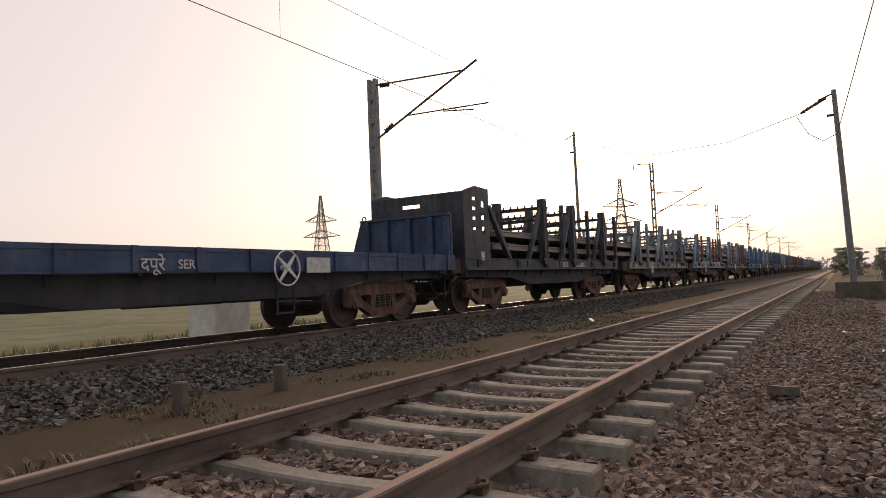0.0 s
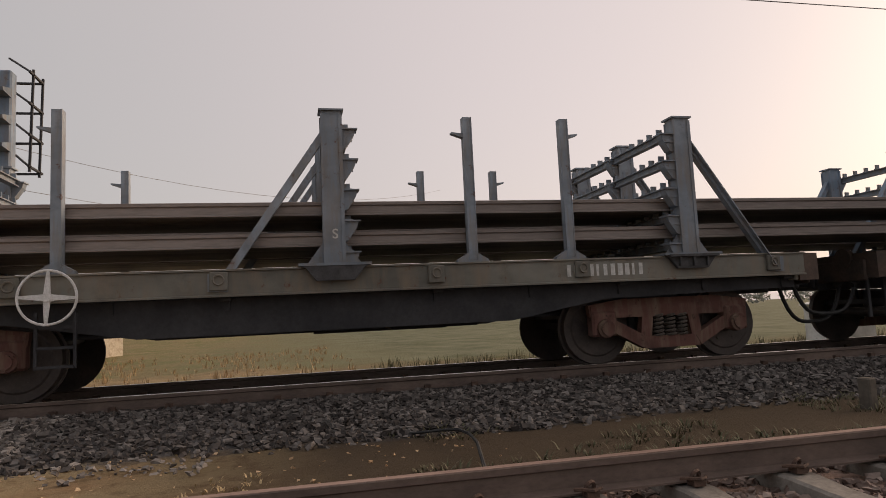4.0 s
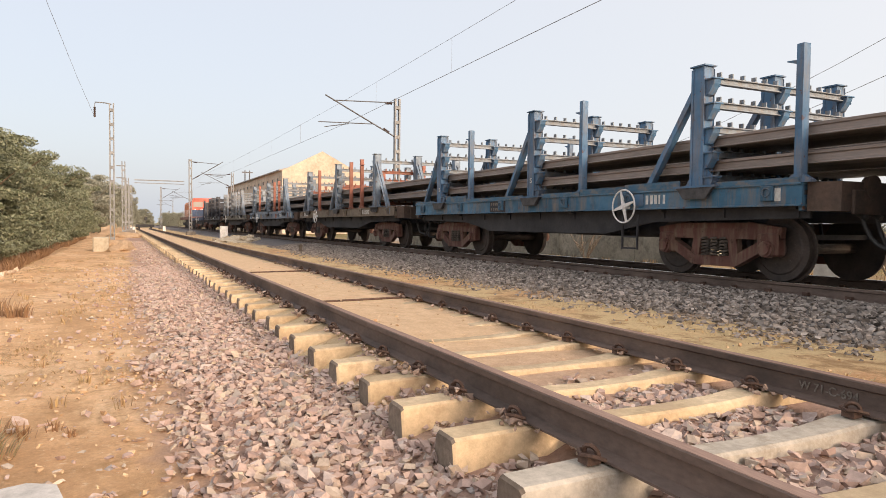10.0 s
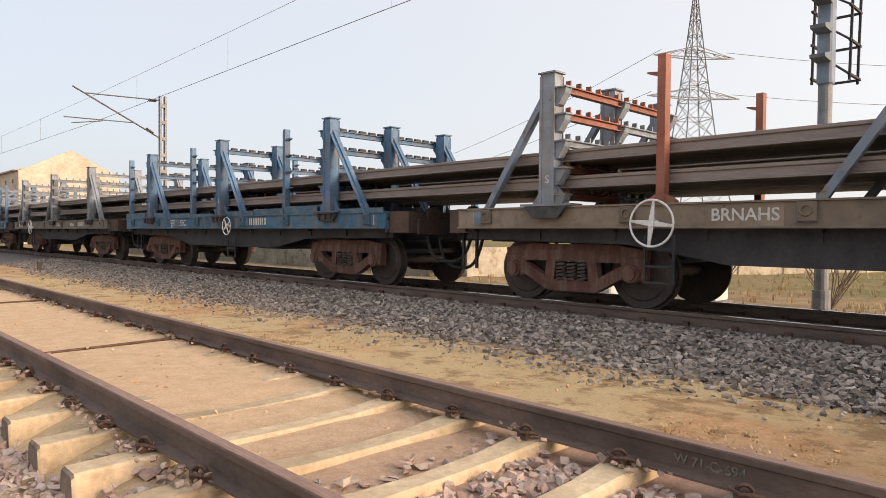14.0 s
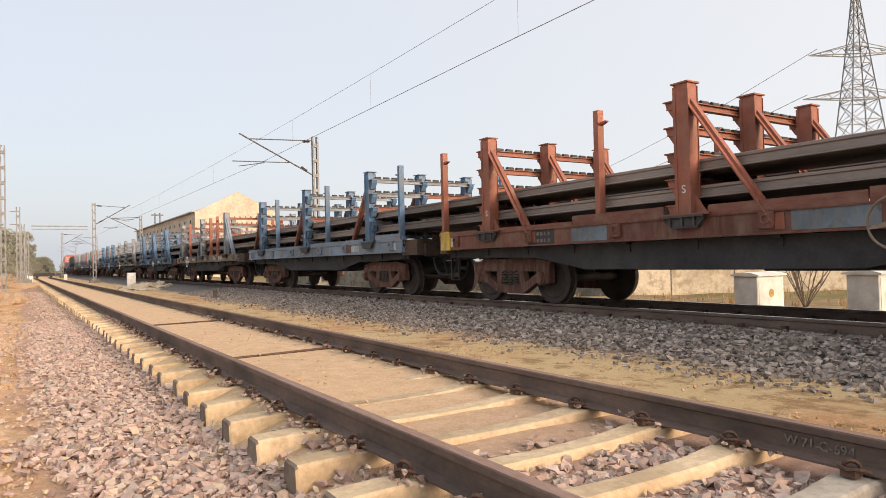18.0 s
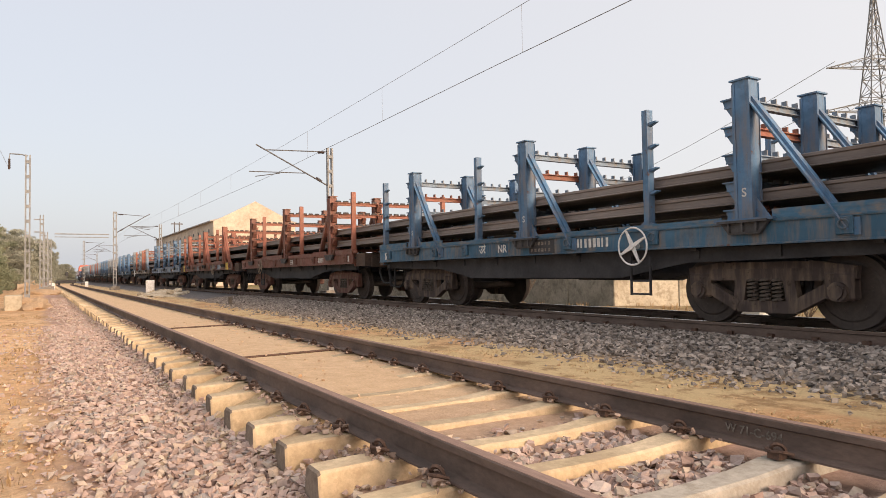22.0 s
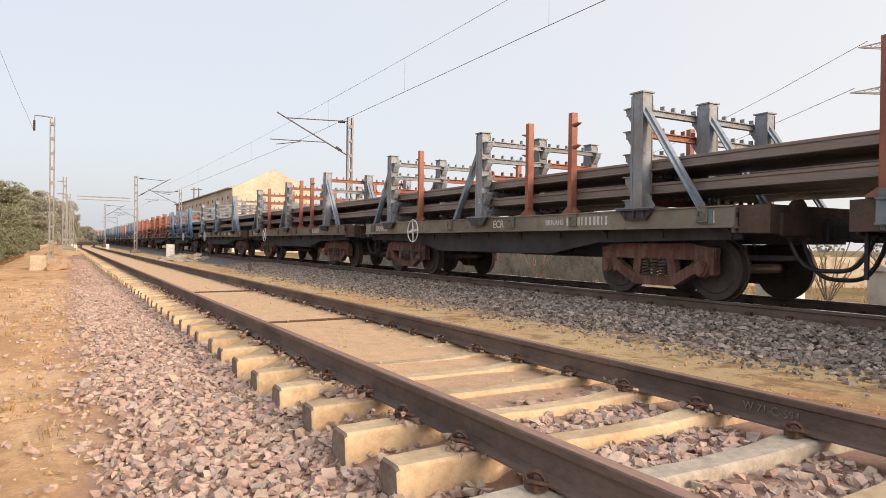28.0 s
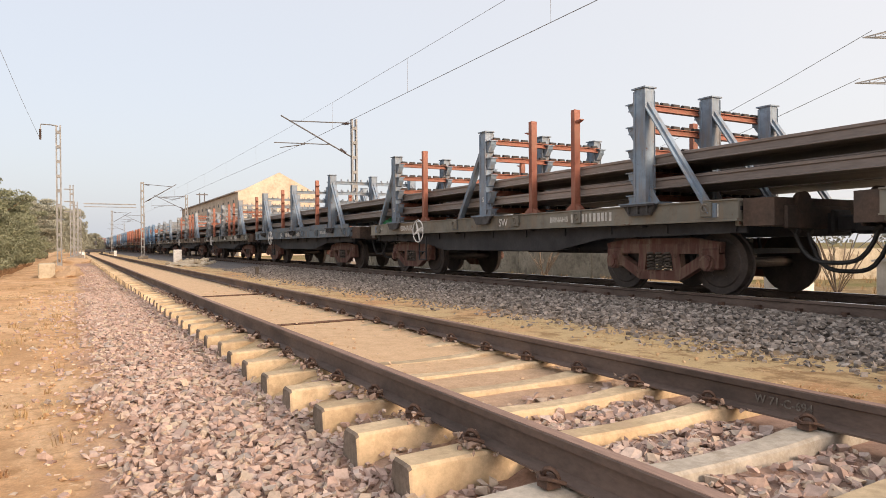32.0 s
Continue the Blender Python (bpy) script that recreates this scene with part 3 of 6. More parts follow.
spans = [-210, -178, -147, -116, -85, -53.8, -17.9, 31.0, 86, 140, 195]
cw, mw = [], []
for a, b in zip(spans, spans[1:]):
    for i in range(8):
        f = i / 8
        cw.append((stagger(a + (b - a) * f), a + (b - a) * f, CONTACT + TZ))
        mw.append((stagger(a + (b - a) * f), a + (b - a) * f, messenger(f, a, b) + TZ))
line("contact_wire", "thin grooved copper wire above the running track", cw, 0.0085)
line("messenger_wire", "sagging steel messenger wire of the overhead line", mw, 0.0060)
bm = bmesh.new()
for a, b in zip(spans, spans[1:]):
    for f in (0.15, 0.3, 0.45, 0.6, 0.75, 0.9):
        y = a + (b - a) * f
        rod(bm, (stagger(y), y, CONTACT + TZ), (stagger(y), y, messenger(f, a, b) + TZ), 0.004, 4)
tagged(part("droppers", bm, M["wire"]), "thin droppers between the overhead wires", "cable", kind="stuff")

# masts between and beside the tracks further off
for x, y, h, mir in ((2.9, 66, 7.0, True), (3.0, 120, 7.0, True)):
    overhead_mast(x, y, h, 2.5, mir)
for x, y, h in ((-2.68, 62, 6.2), (-2.34, 71, 5.4), (-1.95, 80, 5.2)):
    m = overhead_mast(x, y, h, 2.5, False, False)
    for z in (h - 0.4, h - 1.4, h - 2.2):
        part("cross_arm", mesh("cross_arm", lambda bm: box(bm, -0.55, 0.1, -0.04, 0.04, 0, 0.08), M["galv"]), None, m, "", pose(0, 0, z))
m = thing("overhead_mast", "tall lattice mast with a drooping bracket beside the siding", "mast", pose(-3.25, 38, -0.4), "overhead line masts")
part("shaft", mesh("tall_shaft", lattice_mast_shape(7.25, 0.24, 0.14), M["galv"]), None, m)
bm = bmesh.new()
tube(bm, [(0, 0, 7.2), (-0.3, 0, 7.25), (-0.74, 0, 7.25), (-0.76, 0, 7.0)], 0.03)
part("bracket", bm, M["galv"], m)
bm = bmesh.new()
for i in range(5):
    rod(bm, (-0.76, 0, 7.0 - i * 0.1), (-0.76, 0, 6.9 - i * 0.1), 0.06, 10, 0.04)
part("insulator", bm, M["insulator"], m)
line("feeder_wire", "thin feeder wire dropping from a mast's bracket", [(-4.01, 38, 6.1), (-4.35, 30, 6.5), (-4.8, 18, 7.2), (-5.5, 2, 8.6)], 0.006)
bm = bmesh.new()
box(bm, -1.4, 4.4, 91.9, 92.1, 6.08, 6.20)
box(bm, -1.4, 4.4, 91.9, 92.1, 5.74, 5.82)
tagged(part("portal_beam", bm, M["galv"]), "far steel beam spanning the tracks", "portal")


# ---- pylons ----
def pylon_shape(h, base):
    def build(bm):
        def half(z):
            f = z / h
            return base / 2 * (1 - f) ** 1.1 * (0.8 if f > 0.35 else 0.8 + 0.3 * (0.35 - f) / 0.35) + 0.14
        levels = [h * f for f in (0, 0.12, 0.23, 0.33, 0.42, 0.5, 0.57, 0.64, 0.70, 0.76, 0.82, 0.88, 0.94, 1.0)]
        for a, b in zip(levels, levels[1:]):
            p, q = half(a), half(b)
            c0 = [(-p, -p), (p, -p), (p, p), (-p, p)]
            c1 = [(-q, -q), (q, -q), (q, q), (-q, q)]
            for i in range(4):
                j = (i + 1) % 4
                bar(bm, (*c0[i], a), (*c1[i], b), 0.12)
                bar(bm, (*c0[i], a), (*c1[j], b), 0.06)
                bar(bm, (*c0[j], a), (*c1[i], b), 0.06)
                bar(bm, (*c1[i], b), (*c1[j], b), 0.08)
    return build


def arm_shape(reach, drop):
    def build(bm):
        for s in (-1, 1):
            for y in (-0.7, 0.7):
                bar(bm, (0, y, 0), (s * reach, 0, drop), 0.11)
                bar(bm, (0, y, 1.4), (s * reach, 0, drop), 0.09)
            for f in (0.25, 0.5, 0.75):
                bar(bm, (s * reach * f, -0.7 * (1 - f), drop * f), (s * reach * f, 0.7 * (1 - f), 1.4 * (1 - f) + drop * f), 0.06)
                bar(bm, (s * reach * f, 0.7 * (1 - f), drop * f), (s * reach * (f - 0.25), 0.7 * (1.25 - f), 1.4 * (1.25 - f)), 0.06)
    return build


def pylon(x, y, h, rz):
    p = thing("pylon", "grey lattice transmission tower with three cross arms", "pylon", pose(x, y, -0.6, 0, 0, rz), "transmission towers")
    part("tower", mesh(("tower", h), pylon_shape(h, h * 0.25), M["galv"]), None, p)
    for f, r in ((0.58, 0.19), (0.735, 0.165)):
        part("cross_arm", mesh(("arm", h, f), arm_shape(h * r, 0.2), M["galv"]), None, p, "", pose(0, 0, h * f))
    return p


pylon(81.2, 40.5, 33.5, -36)
pylon(27.7, -110.0, 17.2, 20)
pylon(75.0, -91.0, 17.5, 20)


def cable(label, a, b, sag, r=0.035):
    line("power_cable", label, [Vector(a).lerp(Vector(b), i / 14) - Vector((0, 0, 4 * (i / 14) * (1 - i / 14) * sag)) for i in range(15)], r)


cable("sagging grey high-voltage power cable", (77.6, 43.2, 25.0), (150.0, 250.0, 26.0), 9.0)
cable("sagging grey high-voltage power cable", (76.6, 44.0, 19.6), (150.0, 250.0, 20.0), 7.0)
cable("sagging grey high-voltage power cable", (85.0, 38.0, 25.0), (170.0, -40.0, 34.0), 5.0)
cable("sagging grey high-voltage power cable", (85.6, 37.5, 19.6), (170.0, -40.0, 27.0), 4.0)

# ---- poles of the first view ----
def pole(x, y, h, top_x, label, r=0.11):
    p = thing("line_pole", label, "pole", pose(x, y, -0.4))
    bm = bmesh.new()
    rod(bm, (0, 0, 0), (top_x, 0, h), r, 12, r * 0.65)
    part("shaft", bm, M["galv"], p, "tapered steel pole")
    bm = bmesh.new()
    rod(bm, (top_x * 0.88, 0, h * 0.88), (top_x * 0.9 + 0.3, 0, h * 0.88), 0.05, 8)
    part("fitting", bm, M["insulator"], p)
    bm = bmesh.new()
    rod(bm, (top_x * 0.985, 0, h * 0.985), (top_x + 0.55, 0, h * 0.96), 0.03, 8)
    part("fitting", bm, M["insulator"], p)
    return p


pole(10.4, -39.0, 9.8, 0.05, "thin grey pole with a bracket beyond the running track")
pole(-3.0, -31.2, 8.1, 0.25, "leaning dark pole beside the siding", 0.13)
lw = thing("low_wall", "low dark plastered wall at the foot of the leaning pole", "wall", pose(-6.0, -31.0, -0.5))
bm = bmesh.new()
box(bm, -4.0, 3.65, -0.2, 0.2, 0, 0.78, 0.02)
part("block", bm, M["old_block"], lw)
bm = bmesh.new()
for i in range(6):
    a = Vector((-2.45, -31.3, 7.45)).lerp(Vector((-1.55, -31.9, 7.1)), i / 6)
    rod(bm, a, a + Vector((0.12, -0.08, -0.045)), 0.07, 10, 0.05)
tagged(part("strain_insulator", bm, M["insulator"]), "string of brown insulators on a pole's wire", "insulator")
line("span_wire", "thin wire sagging between two poles", [(-2.75, -31.2, 7.6), (-1.55, -31.9, 7.1), (1.5, -34, 6.7), (6.0, -36.5, 7.0), (10.4, -39.0, 8.9)], 0.014)
line("jumper_wire", "slack wire hanging from the leaning pole", [(-1.4, -31.9, 7.0), (-1.8, -31.7, 6.2), (-2.3, -31.4, 5.8), (-2.8, -31.2, 6.0)], 0.014)
line("stay_wire", "thin stay rising from the leaning pole", [(-2.87, -31.2, 6.3), (-3.84, -20, 7.8), (-4.8, -9, 9.3)], 0.014)

# ---- buffer stop at the siding's end, white posts, cabinets, wall ----
b = thing("buffer_stop", "dark timber buffer stop at the end of the siding", "buffer stop", pose(0.35, 112.5, -0.2))
for x in (-0.87, 0.87):
    bm = bmesh.new()
    box(bm, x - 0.15, x + 0.15, -0.2, 0.2, 0, 0.62, 0.02)
    part("upright", bm, M["black"], b)
bm = bmesh.new()
box(bm, -1.3, 1.3, -0.35, -0.2, 0.32, 0.74, 0.02)
part("beam", bm, M["black"], b)
bm = bmesh.new()
rod(bm, (0.1, 0.0, 0.3), (0.1, 0.0, 1.4), 0.04, 8)
part("lamp_post", bm, M["galv"], b, "thin grey post")
bm = bmesh.new()
box(bm, -0.08, 0.28, -0.12, 0.08, 1.38, 1.95, 0.04)
part("stop_lamp", bm, M["black"], b, "dark lamp housing")


def white_post(x, y, h, w=0.35):
    p = thing("marker_post", "whitewashed concrete marker post beside the track", "marker post", pose(x, y, ground_z(x, y) - 0.05))
    part("block", mesh(("block", h, w), lambda bm: box(bm, -w / 2, w / 2, -0.12, 0.12, 0, h, 0.02), M["white"]), None, p)
    return p


white_post(3.3, 46.5, 0.95, 0.5)
white_post(-1.75, 84, 0.8, 0.6)
white_post(2.2, 96, 0.7)
heap = thing("rubble_heap", "low pale heap of earth and broken concrete between the tracks", "rubble", pose(3.2, 40, -0.35, 0, 0, 60))
bm = bmesh.new()
bmesh.ops.create_icosphere(bm, subdivisions=4, radius=1.0)
for v in bm.verts:
    v.co = Vector((v.co.x * 2.9, v.co.y * 1.0, max(-0.1, v.co.z * 0.42))) * (1 + 0.22 * noise.noise(v.co * 2.2) + 0.09 * noise.noise(v.co * 7.0))
part("mound", bm, M["wall_cast"], heap, "mound of pale dusty earth")
h_ = random.Random(3)
for i in range(14):
    part("chunk", mesh(("chunk", i % 3), lambda bm: prism(bm, [(-0.16, -0.05), (-0.10, 0.13), (0.07, 0.16 + 0.04 * (i % 3)), (0.17, 0.02), (0.08, -0.06)], "y", -0.12, 0.14), M["wall_cast"]), None, heap, "", pose(h_.uniform(-2.3, 2.4), h_.uniform(-0.7, 0.5), h_.uniform(0.18, 0.34), h_.uniform(-30, 30), h_.uniform(-30, 30), h_.uniform(0, 180)))
w = thing("low_wall", "low cream plastered block on the dirt bank", "wall", pose(-3.62, 32.0, -0.50))
bm = bmesh.new()
box(bm, -0.30, 0.30, -0.7, 0.7, 0, 0.70, 0.04)
part("block", bm, M["wall_cast"], w)
for x, y, wide, high in ((-3.05, 32.7, 0.75, 0.52), (-2.55, 60.2, 1.5, 0.50)):
    soil = thing("earth_heap", "low heap of tan earth on the dirt bank", "earth heap", pose(x, y, -0.46), "earth heaps")
    bm = bmesh.new()
    bmesh.ops.create_icosphere(bm, subdivisions=4, radius=1.0)
    for v in bm.verts:
        v.co = Vector((v.co.x * wide, v.co.y * 1.6, max(-0.1, v.co.z * high))) * (1 + 0.25 * noise.noise(v.co * 1.9 + Vector((y, 0, 0))) + 0.08 * noise.noise(v.co * 6.0))
    part("mound", bm, M["heap_earth"], soil)


def stub(x, y, h=0.34):
    p = thing("stub_post", "short dark concrete stub post beside the ballast", "marker post", pose(x, y, ground_z(x, y) - 0.05, 0, 0, 8))
    part("block", mesh("stub", lambda bm: box(bm, -0.065, 0.065, -0.05, 0.05, 0, h, 0.012), M["old_block"]), None, p)


stub(2.88, -6.9), stub(2.78, -5.5), stub(3.5, 26.0, 0.42)


def cabinet(x, y, w, d, h, emblem, rz=0):
    c = thing("relay_cabinet", "white steel relay cabinet with an arched lid behind the track", "cabinet", pose(x, y, ground_z(x, y), 0, 0, rz), "relay cabinets")
    bm = bmesh.new()
    box(bm, -w / 2, w / 2, -d / 2, d / 2, 0.12, h, 0.015)
    part("body", bm, M["cabinet"], c)
    bm = bmesh.new()
    e = d / 2 + 0.07
    prism(bm, [(-e, h), (-e, h + 0.03), (-e * 0.6, h + 0.075), (0, h + 0.10), (e * 0.6, h + 0.075), (e, h + 0.03), (e, h)], "x", -w / 2 - 0.05, w / 2 + 0.05)
    part("lid", bm, M["cabinet"], c)
    bm = bmesh.new()
    box(bm, -w / 2 - 0.1, w / 2 + 0.1, -d / 2 - 0.1, d / 2 + 0.1, -0.2, 0.12)
    part("plinth", bm, M["concrete"], c, "concrete plinth")
    bm = bmesh.new()
    box(bm, -w / 2 + 0.05, w / 2 - 0.05, -d / 2 - 0.012, -d / 2, 0.18, h - 0.06, 0.004)
    door = part("door", bm, M["cabinet"], c)
    if emblem:
        bm = bmesh.new()
        rod(bm, (0, -d / 2 - 0.012, h * 0.55), (0, -d / 2 - 0.02, h * 0.55), 0.10, 18)
        part("emblem", bm, M["yellow"], door, "round yellow and red emblem")
        bm = bmesh.new()
        rod(bm, (0, -d / 2 - 0.019, h * 0.55), (0, -d / 2 - 0.024, h * 0.55), 0.032, 14)
        part("emblem_centre", bm, M["rose"], c)
    return c


cabinet(12.85, 10.36, 1.1, 0.62, 0.92, True)
cabinet(12.62, 7.68, 0.65, 0.65, 0.92, True)
cabinet(12.3, -14.2, 1.0, 1.3, 1.15, True, 4)

# wall along the track: its shade is painted in as darker, greyer concrete
M["wall_shaded"] = mottled("shaded_grey_concrete", (0.20, 0.19, 0.155), (0.36, 0.34, 0.285), 0.9, 0.9, 0.0, 9.0, 0.3, 0.01, "world", None, 0.06, (0.13, 0.125, 0.105))


def slab_wall(name, label, x, y, heading, count, paint):
    """Cast slabs slotted between posts, from a corner along a heading."""
    w = thing(name, label, "wall", pose(x, y, -0.65, 0, 0, heading), kind="structure")
    for i in range(count):
        u = i * 2.5
        part("panel", mesh("slab", lambda bm: box(bm, 0.09, 2.41, -0.03, 0.03, 0, 1.235, 0.006), paint), None, w, "", pose(u, 0.006 * (i % 3), 0))
        part("post", mesh("slab_post", lambda bm: box(bm, -0.085, 0.085, -0.07, 0.07, -0.1, 1.30, 0.012), paint), None, w, "", pose(u, 0, 0))


slab_wall("wall_along_track", "long stained precast wall, greyed for shade, behind the running track", 15.5, 18.1, 90, 16, M["wall_shaded"])
slab_wall("wall_across", "sunlit cream precast wall behind the cabinets", 15.5, 17.95, -25, 9, M["wall_cast"])


def bare_shrub(x, y, seed):
    r = random.Random(seed)
    bm = bmesh.new()
    for _ in range(14):
        a, h = r.uniform(0, 6.283), r.uniform(0.7, 1.6)
        tip = Vector((math.cos(a) * h * 0.6, math.sin(a) * h * 0.6, h))
        tube(bm, [(0, 0, -0.05), tip * 0.5 + Vector((r.uniform(-0.1, 0.1), r.uniform(-0.1, 0.1), 0.05)), tip], 0.013, 5)
        tube(bm, [tip * 0.5, tip * 0.7 + Vector((r.uniform(-0.3, 0.3), r.uniform(-0.3, 0.3), 0.2))], 0.009, 5)
    t = thing("bare_shrub", "leafless thorny shrub with grey twigs near the wall", "shrub", pose(x, y, ground_z(x, y)), "bare shrubs")
    part("branchwork", bm, M["twig"], t)


M["twig"] = mottled("grey_twig", (0.14, 0.11, 0.085), (0.26, 0.21, 0.16), 8.0, 0.95)
bare_shrub(14.6, 10.2, 1), bare_shrub(15.2, 8.6, 2), bare_shrub(14.2, 5.6, 3), bare_shrub(14.6, 22.5, 4)

# ---- warehouse ----
h = thing("warehouse", "long cream plastered warehouse with a gable front and weathered sheet roof", "building", pose(22.5, 92.0, -0.5))
bm = bmesh.new()
prism(bm, [(-5.6, 0), (-5.6, 8.6), (0, 11.5), (5.6, 8.6), (5.6, 0)], "y", 0, 0.3)
part("gable_wall", bm, M["cream"], h)
bm = bmesh.new()
box(bm, -5.6, -5.3, 0.3, 52, 0, 8.7)
side = part("side_wall", bm, M["cream"], h)
for i in range(14):
    bm = bmesh.new()
    box(bm, -5.66, -5.59, 2.5 + i * 3.6, 3.05 + i * 3.6, 7.25, 7.7)
    part("window", bm, M["window_dark"], side, "dark high window opening")
bm = bmesh.new()
box(bm, 5.3, 5.6, 0.3, 52, 0, 8.7)
part("side_wall", bm, M["cream"], h)
for s in (-1, 1):
    bm = bmesh.new()
    prism(bm, [(s * 5.95, 8.6), (s * 5.95, 8.76), (0, 10.2), (0, 10.04)], "y", 0.31, 52.3)
    part("roof", bm, M["roof"], h, "weathered corrugated sheet roof")
bm = bmesh.new()
for x in (-0.42, 0.42):
    rod(bm, (x - 4, 38, 9.0), (x - 4, 38, 11.3), 0.10, 8)
box(bm, -5.0, -3.0, 37.9, 38.1, 10.85, 11.05)
part("roof_frame", bm, M["bracket"], h, "small steel frame on the roof")


# ---- colour-light signal with ladder and cage ----
s = thing("signal", "grey railway signal post with dark hoods and a ladder cage", "railway signal", pose(10.6, 4.75, -0.5))
bm = bmesh.new()
rod(bm, (0, 0, 0), (0, 0, 4.2), 0.11, 14)
part("post", bm, M["galv"], s)
bm = bmesh.new()
box(bm, -0.42, 0.42, -0.42, 0.42, 0.0, 0.22, 0.03)
part("footing", bm, M["concrete"], s, "concrete footing block")
bm = bmesh.new()
rod(bm, (0, 0, 0.22), (0, 0, 0.62), 0.15, 14)
rod(bm, (0, 0, 0.22), (0, 0, 0.26), 0.26, 14)
part("base_socket", bm, M["galv"], s, "bolted base socket")
bm = bmesh.new()
box(bm, -0.13, 0.13, -0.12, 0.12, 4.2, 6.1, 0.03)
head_ = part("head", bm, M["steel"], s, "dark blue-grey signal head")
for z in (4.6, 5.1, 5.6):
    bm = bmesh.new()
    prism(bm, [(-0.10, z + 0.13), (-0.10, z + 0.16), (-0.50, z + 0.06), (-0.48, z + 0.0), (-0.12, z - 0.02)], "y", -0.12, 0.12)
    part("hood", bm, M["slate"], head_)
bm = bmesh.new()
for x in (0.25, 0.75):
    for y in (-0.3, 0.3):
        bar(bm, (x, y, 4.3), (x + 0.15, y, 6.3), 0.04)
for z in (4.4, 5.0, 5.6, 6.2):
    for y in (-0.3, 0.3):
        bar(bm, (0.2, y, z), (0.9, y, z), 0.04)
    bar(bm, (0.9, -0.3, z), (0.9, 0.3, z), 0.04)
    bar(bm, (0.2, -0.3, z), (0.9, 0.3, z + 0.5), 0.03)
part("cage", bm, M["black"], s, "dark steel ladder cage")
bm = bmesh.new()
for x in (0.16, 0.40):
    bar(bm, (x, 0.15, 0.2), (x, 0.15, 4.4), 0.03)
for i in range(14):
    bar(bm, (0.16, 0.15, 0.4 + i * 0.29), (0.40, 0.15, 0.4 + i * 0.29), 0.02)
part("ladder", bm, M["galv"], s)
# ---- trees, bushes, dry grass ----
def leaf_material(name, cols):
    m, n, l, b = shader(name, 0.7)
    g = n.new("ShaderNodeNewGeometry")
    c = ramp(n, l, g.outputs["Random Per Island"], [(i / (len(cols) - 1), c) for i, c in enumerate(cols)])
    l.new(c, b.inputs["Base Color"])
    b.inputs["Subsurface Weight"].default_value = 0.0
    return m


# dusty greens, lifted and greyed further to paint some haze into the crowns
M["leaf"] = leaf_material("dusty_hazed_leaf", [(0.115, 0.135, 0.080), (0.165, 0.185, 0.112), (0.215, 0.230, 0.150), (0.135, 0.157, 0.092), (0.265, 0.268, 0.180)])
M["dark_grass"] = leaf_material("dark_dusty_grass", [(0.070, 0.078, 0.036), (0.105, 0.100, 0.050), (0.150, 0.130, 0.070), (0.085, 0.080, 0.042), (0.180, 0.150, 0.085)])
# the far woods' haze is painted into this pale leaf colour
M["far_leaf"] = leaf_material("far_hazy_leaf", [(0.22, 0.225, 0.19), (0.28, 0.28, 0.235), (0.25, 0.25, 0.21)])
M["bark"] = mottled("grey_bark", (0.10, 0.075, 0.05), (0.22, 0.17, 0.12), 5.0, 0.95, 0.0, 30, 0.6, 0.02)
M["pale_straw"] = leaf_material("bleached_grass", [(0.46, 0.33, 0.17), (0.56, 0.42, 0.23), (0.40, 0.27, 0.13)])
M["straw"] = leaf_material("dry_grass_blade", [(0.26, 0.16, 0.07), (0.36, 0.24, 0.11), (0.45, 0.31, 0.15), (0.22, 0.12, 0.06)])


def leaves(name, clumps, per, size, seed, material, squash=0.75):
    """Small leaf blades gathered in clumps, all in one mesh."""
    r = np.random.default_rng(seed)
    cs = np.repeat(np.array([c[:3] for c in clumps]), per, 0)
    rad = np.repeat(np.array([c[3] for c in clumps]), per)
    n = len(cs)
    d = r.normal(size=(n, 3))
    d /= np.linalg.norm(d, axis=1)[:, None]
    p = cs + d * (rad * r.uniform(0.35, 1.0, n) ** 0.5)[:, None] * np.array([1, 1, squash])
    a = r.normal(size=(n, 3))
    a /= np.linalg.norm(a, axis=1)[:, None]
    b = np.cross(a, r.normal(size=(n, 3)))
    b /= np.linalg.norm(b, axis=1)[:, None]
    s = size * r.uniform(0.6, 1.5, (n, 1))
    v = np.stack([p - a * s, p - b * s * 0.45, p + a * s, p + b * s * 0.45], 1).reshape(-1, 3)
    f = np.arange(n * 4, dtype=np.int32)
    me = bpy.data.meshes.new(name)
    me.vertices.add(n * 4)
    me.vertices.foreach_set("co", v.reshape(-1).astype(np.float32))
    me.loops.add(n * 4)
    me.loops.foreach_set("vertex_index", f)
    me.polygons.add(n)
    me.polygons.foreach_set("loop_start", np.arange(0, n * 4, 4, dtype=np.int32))
    me.update(calc_edges=True)
    me.materials.append(material)
    return me


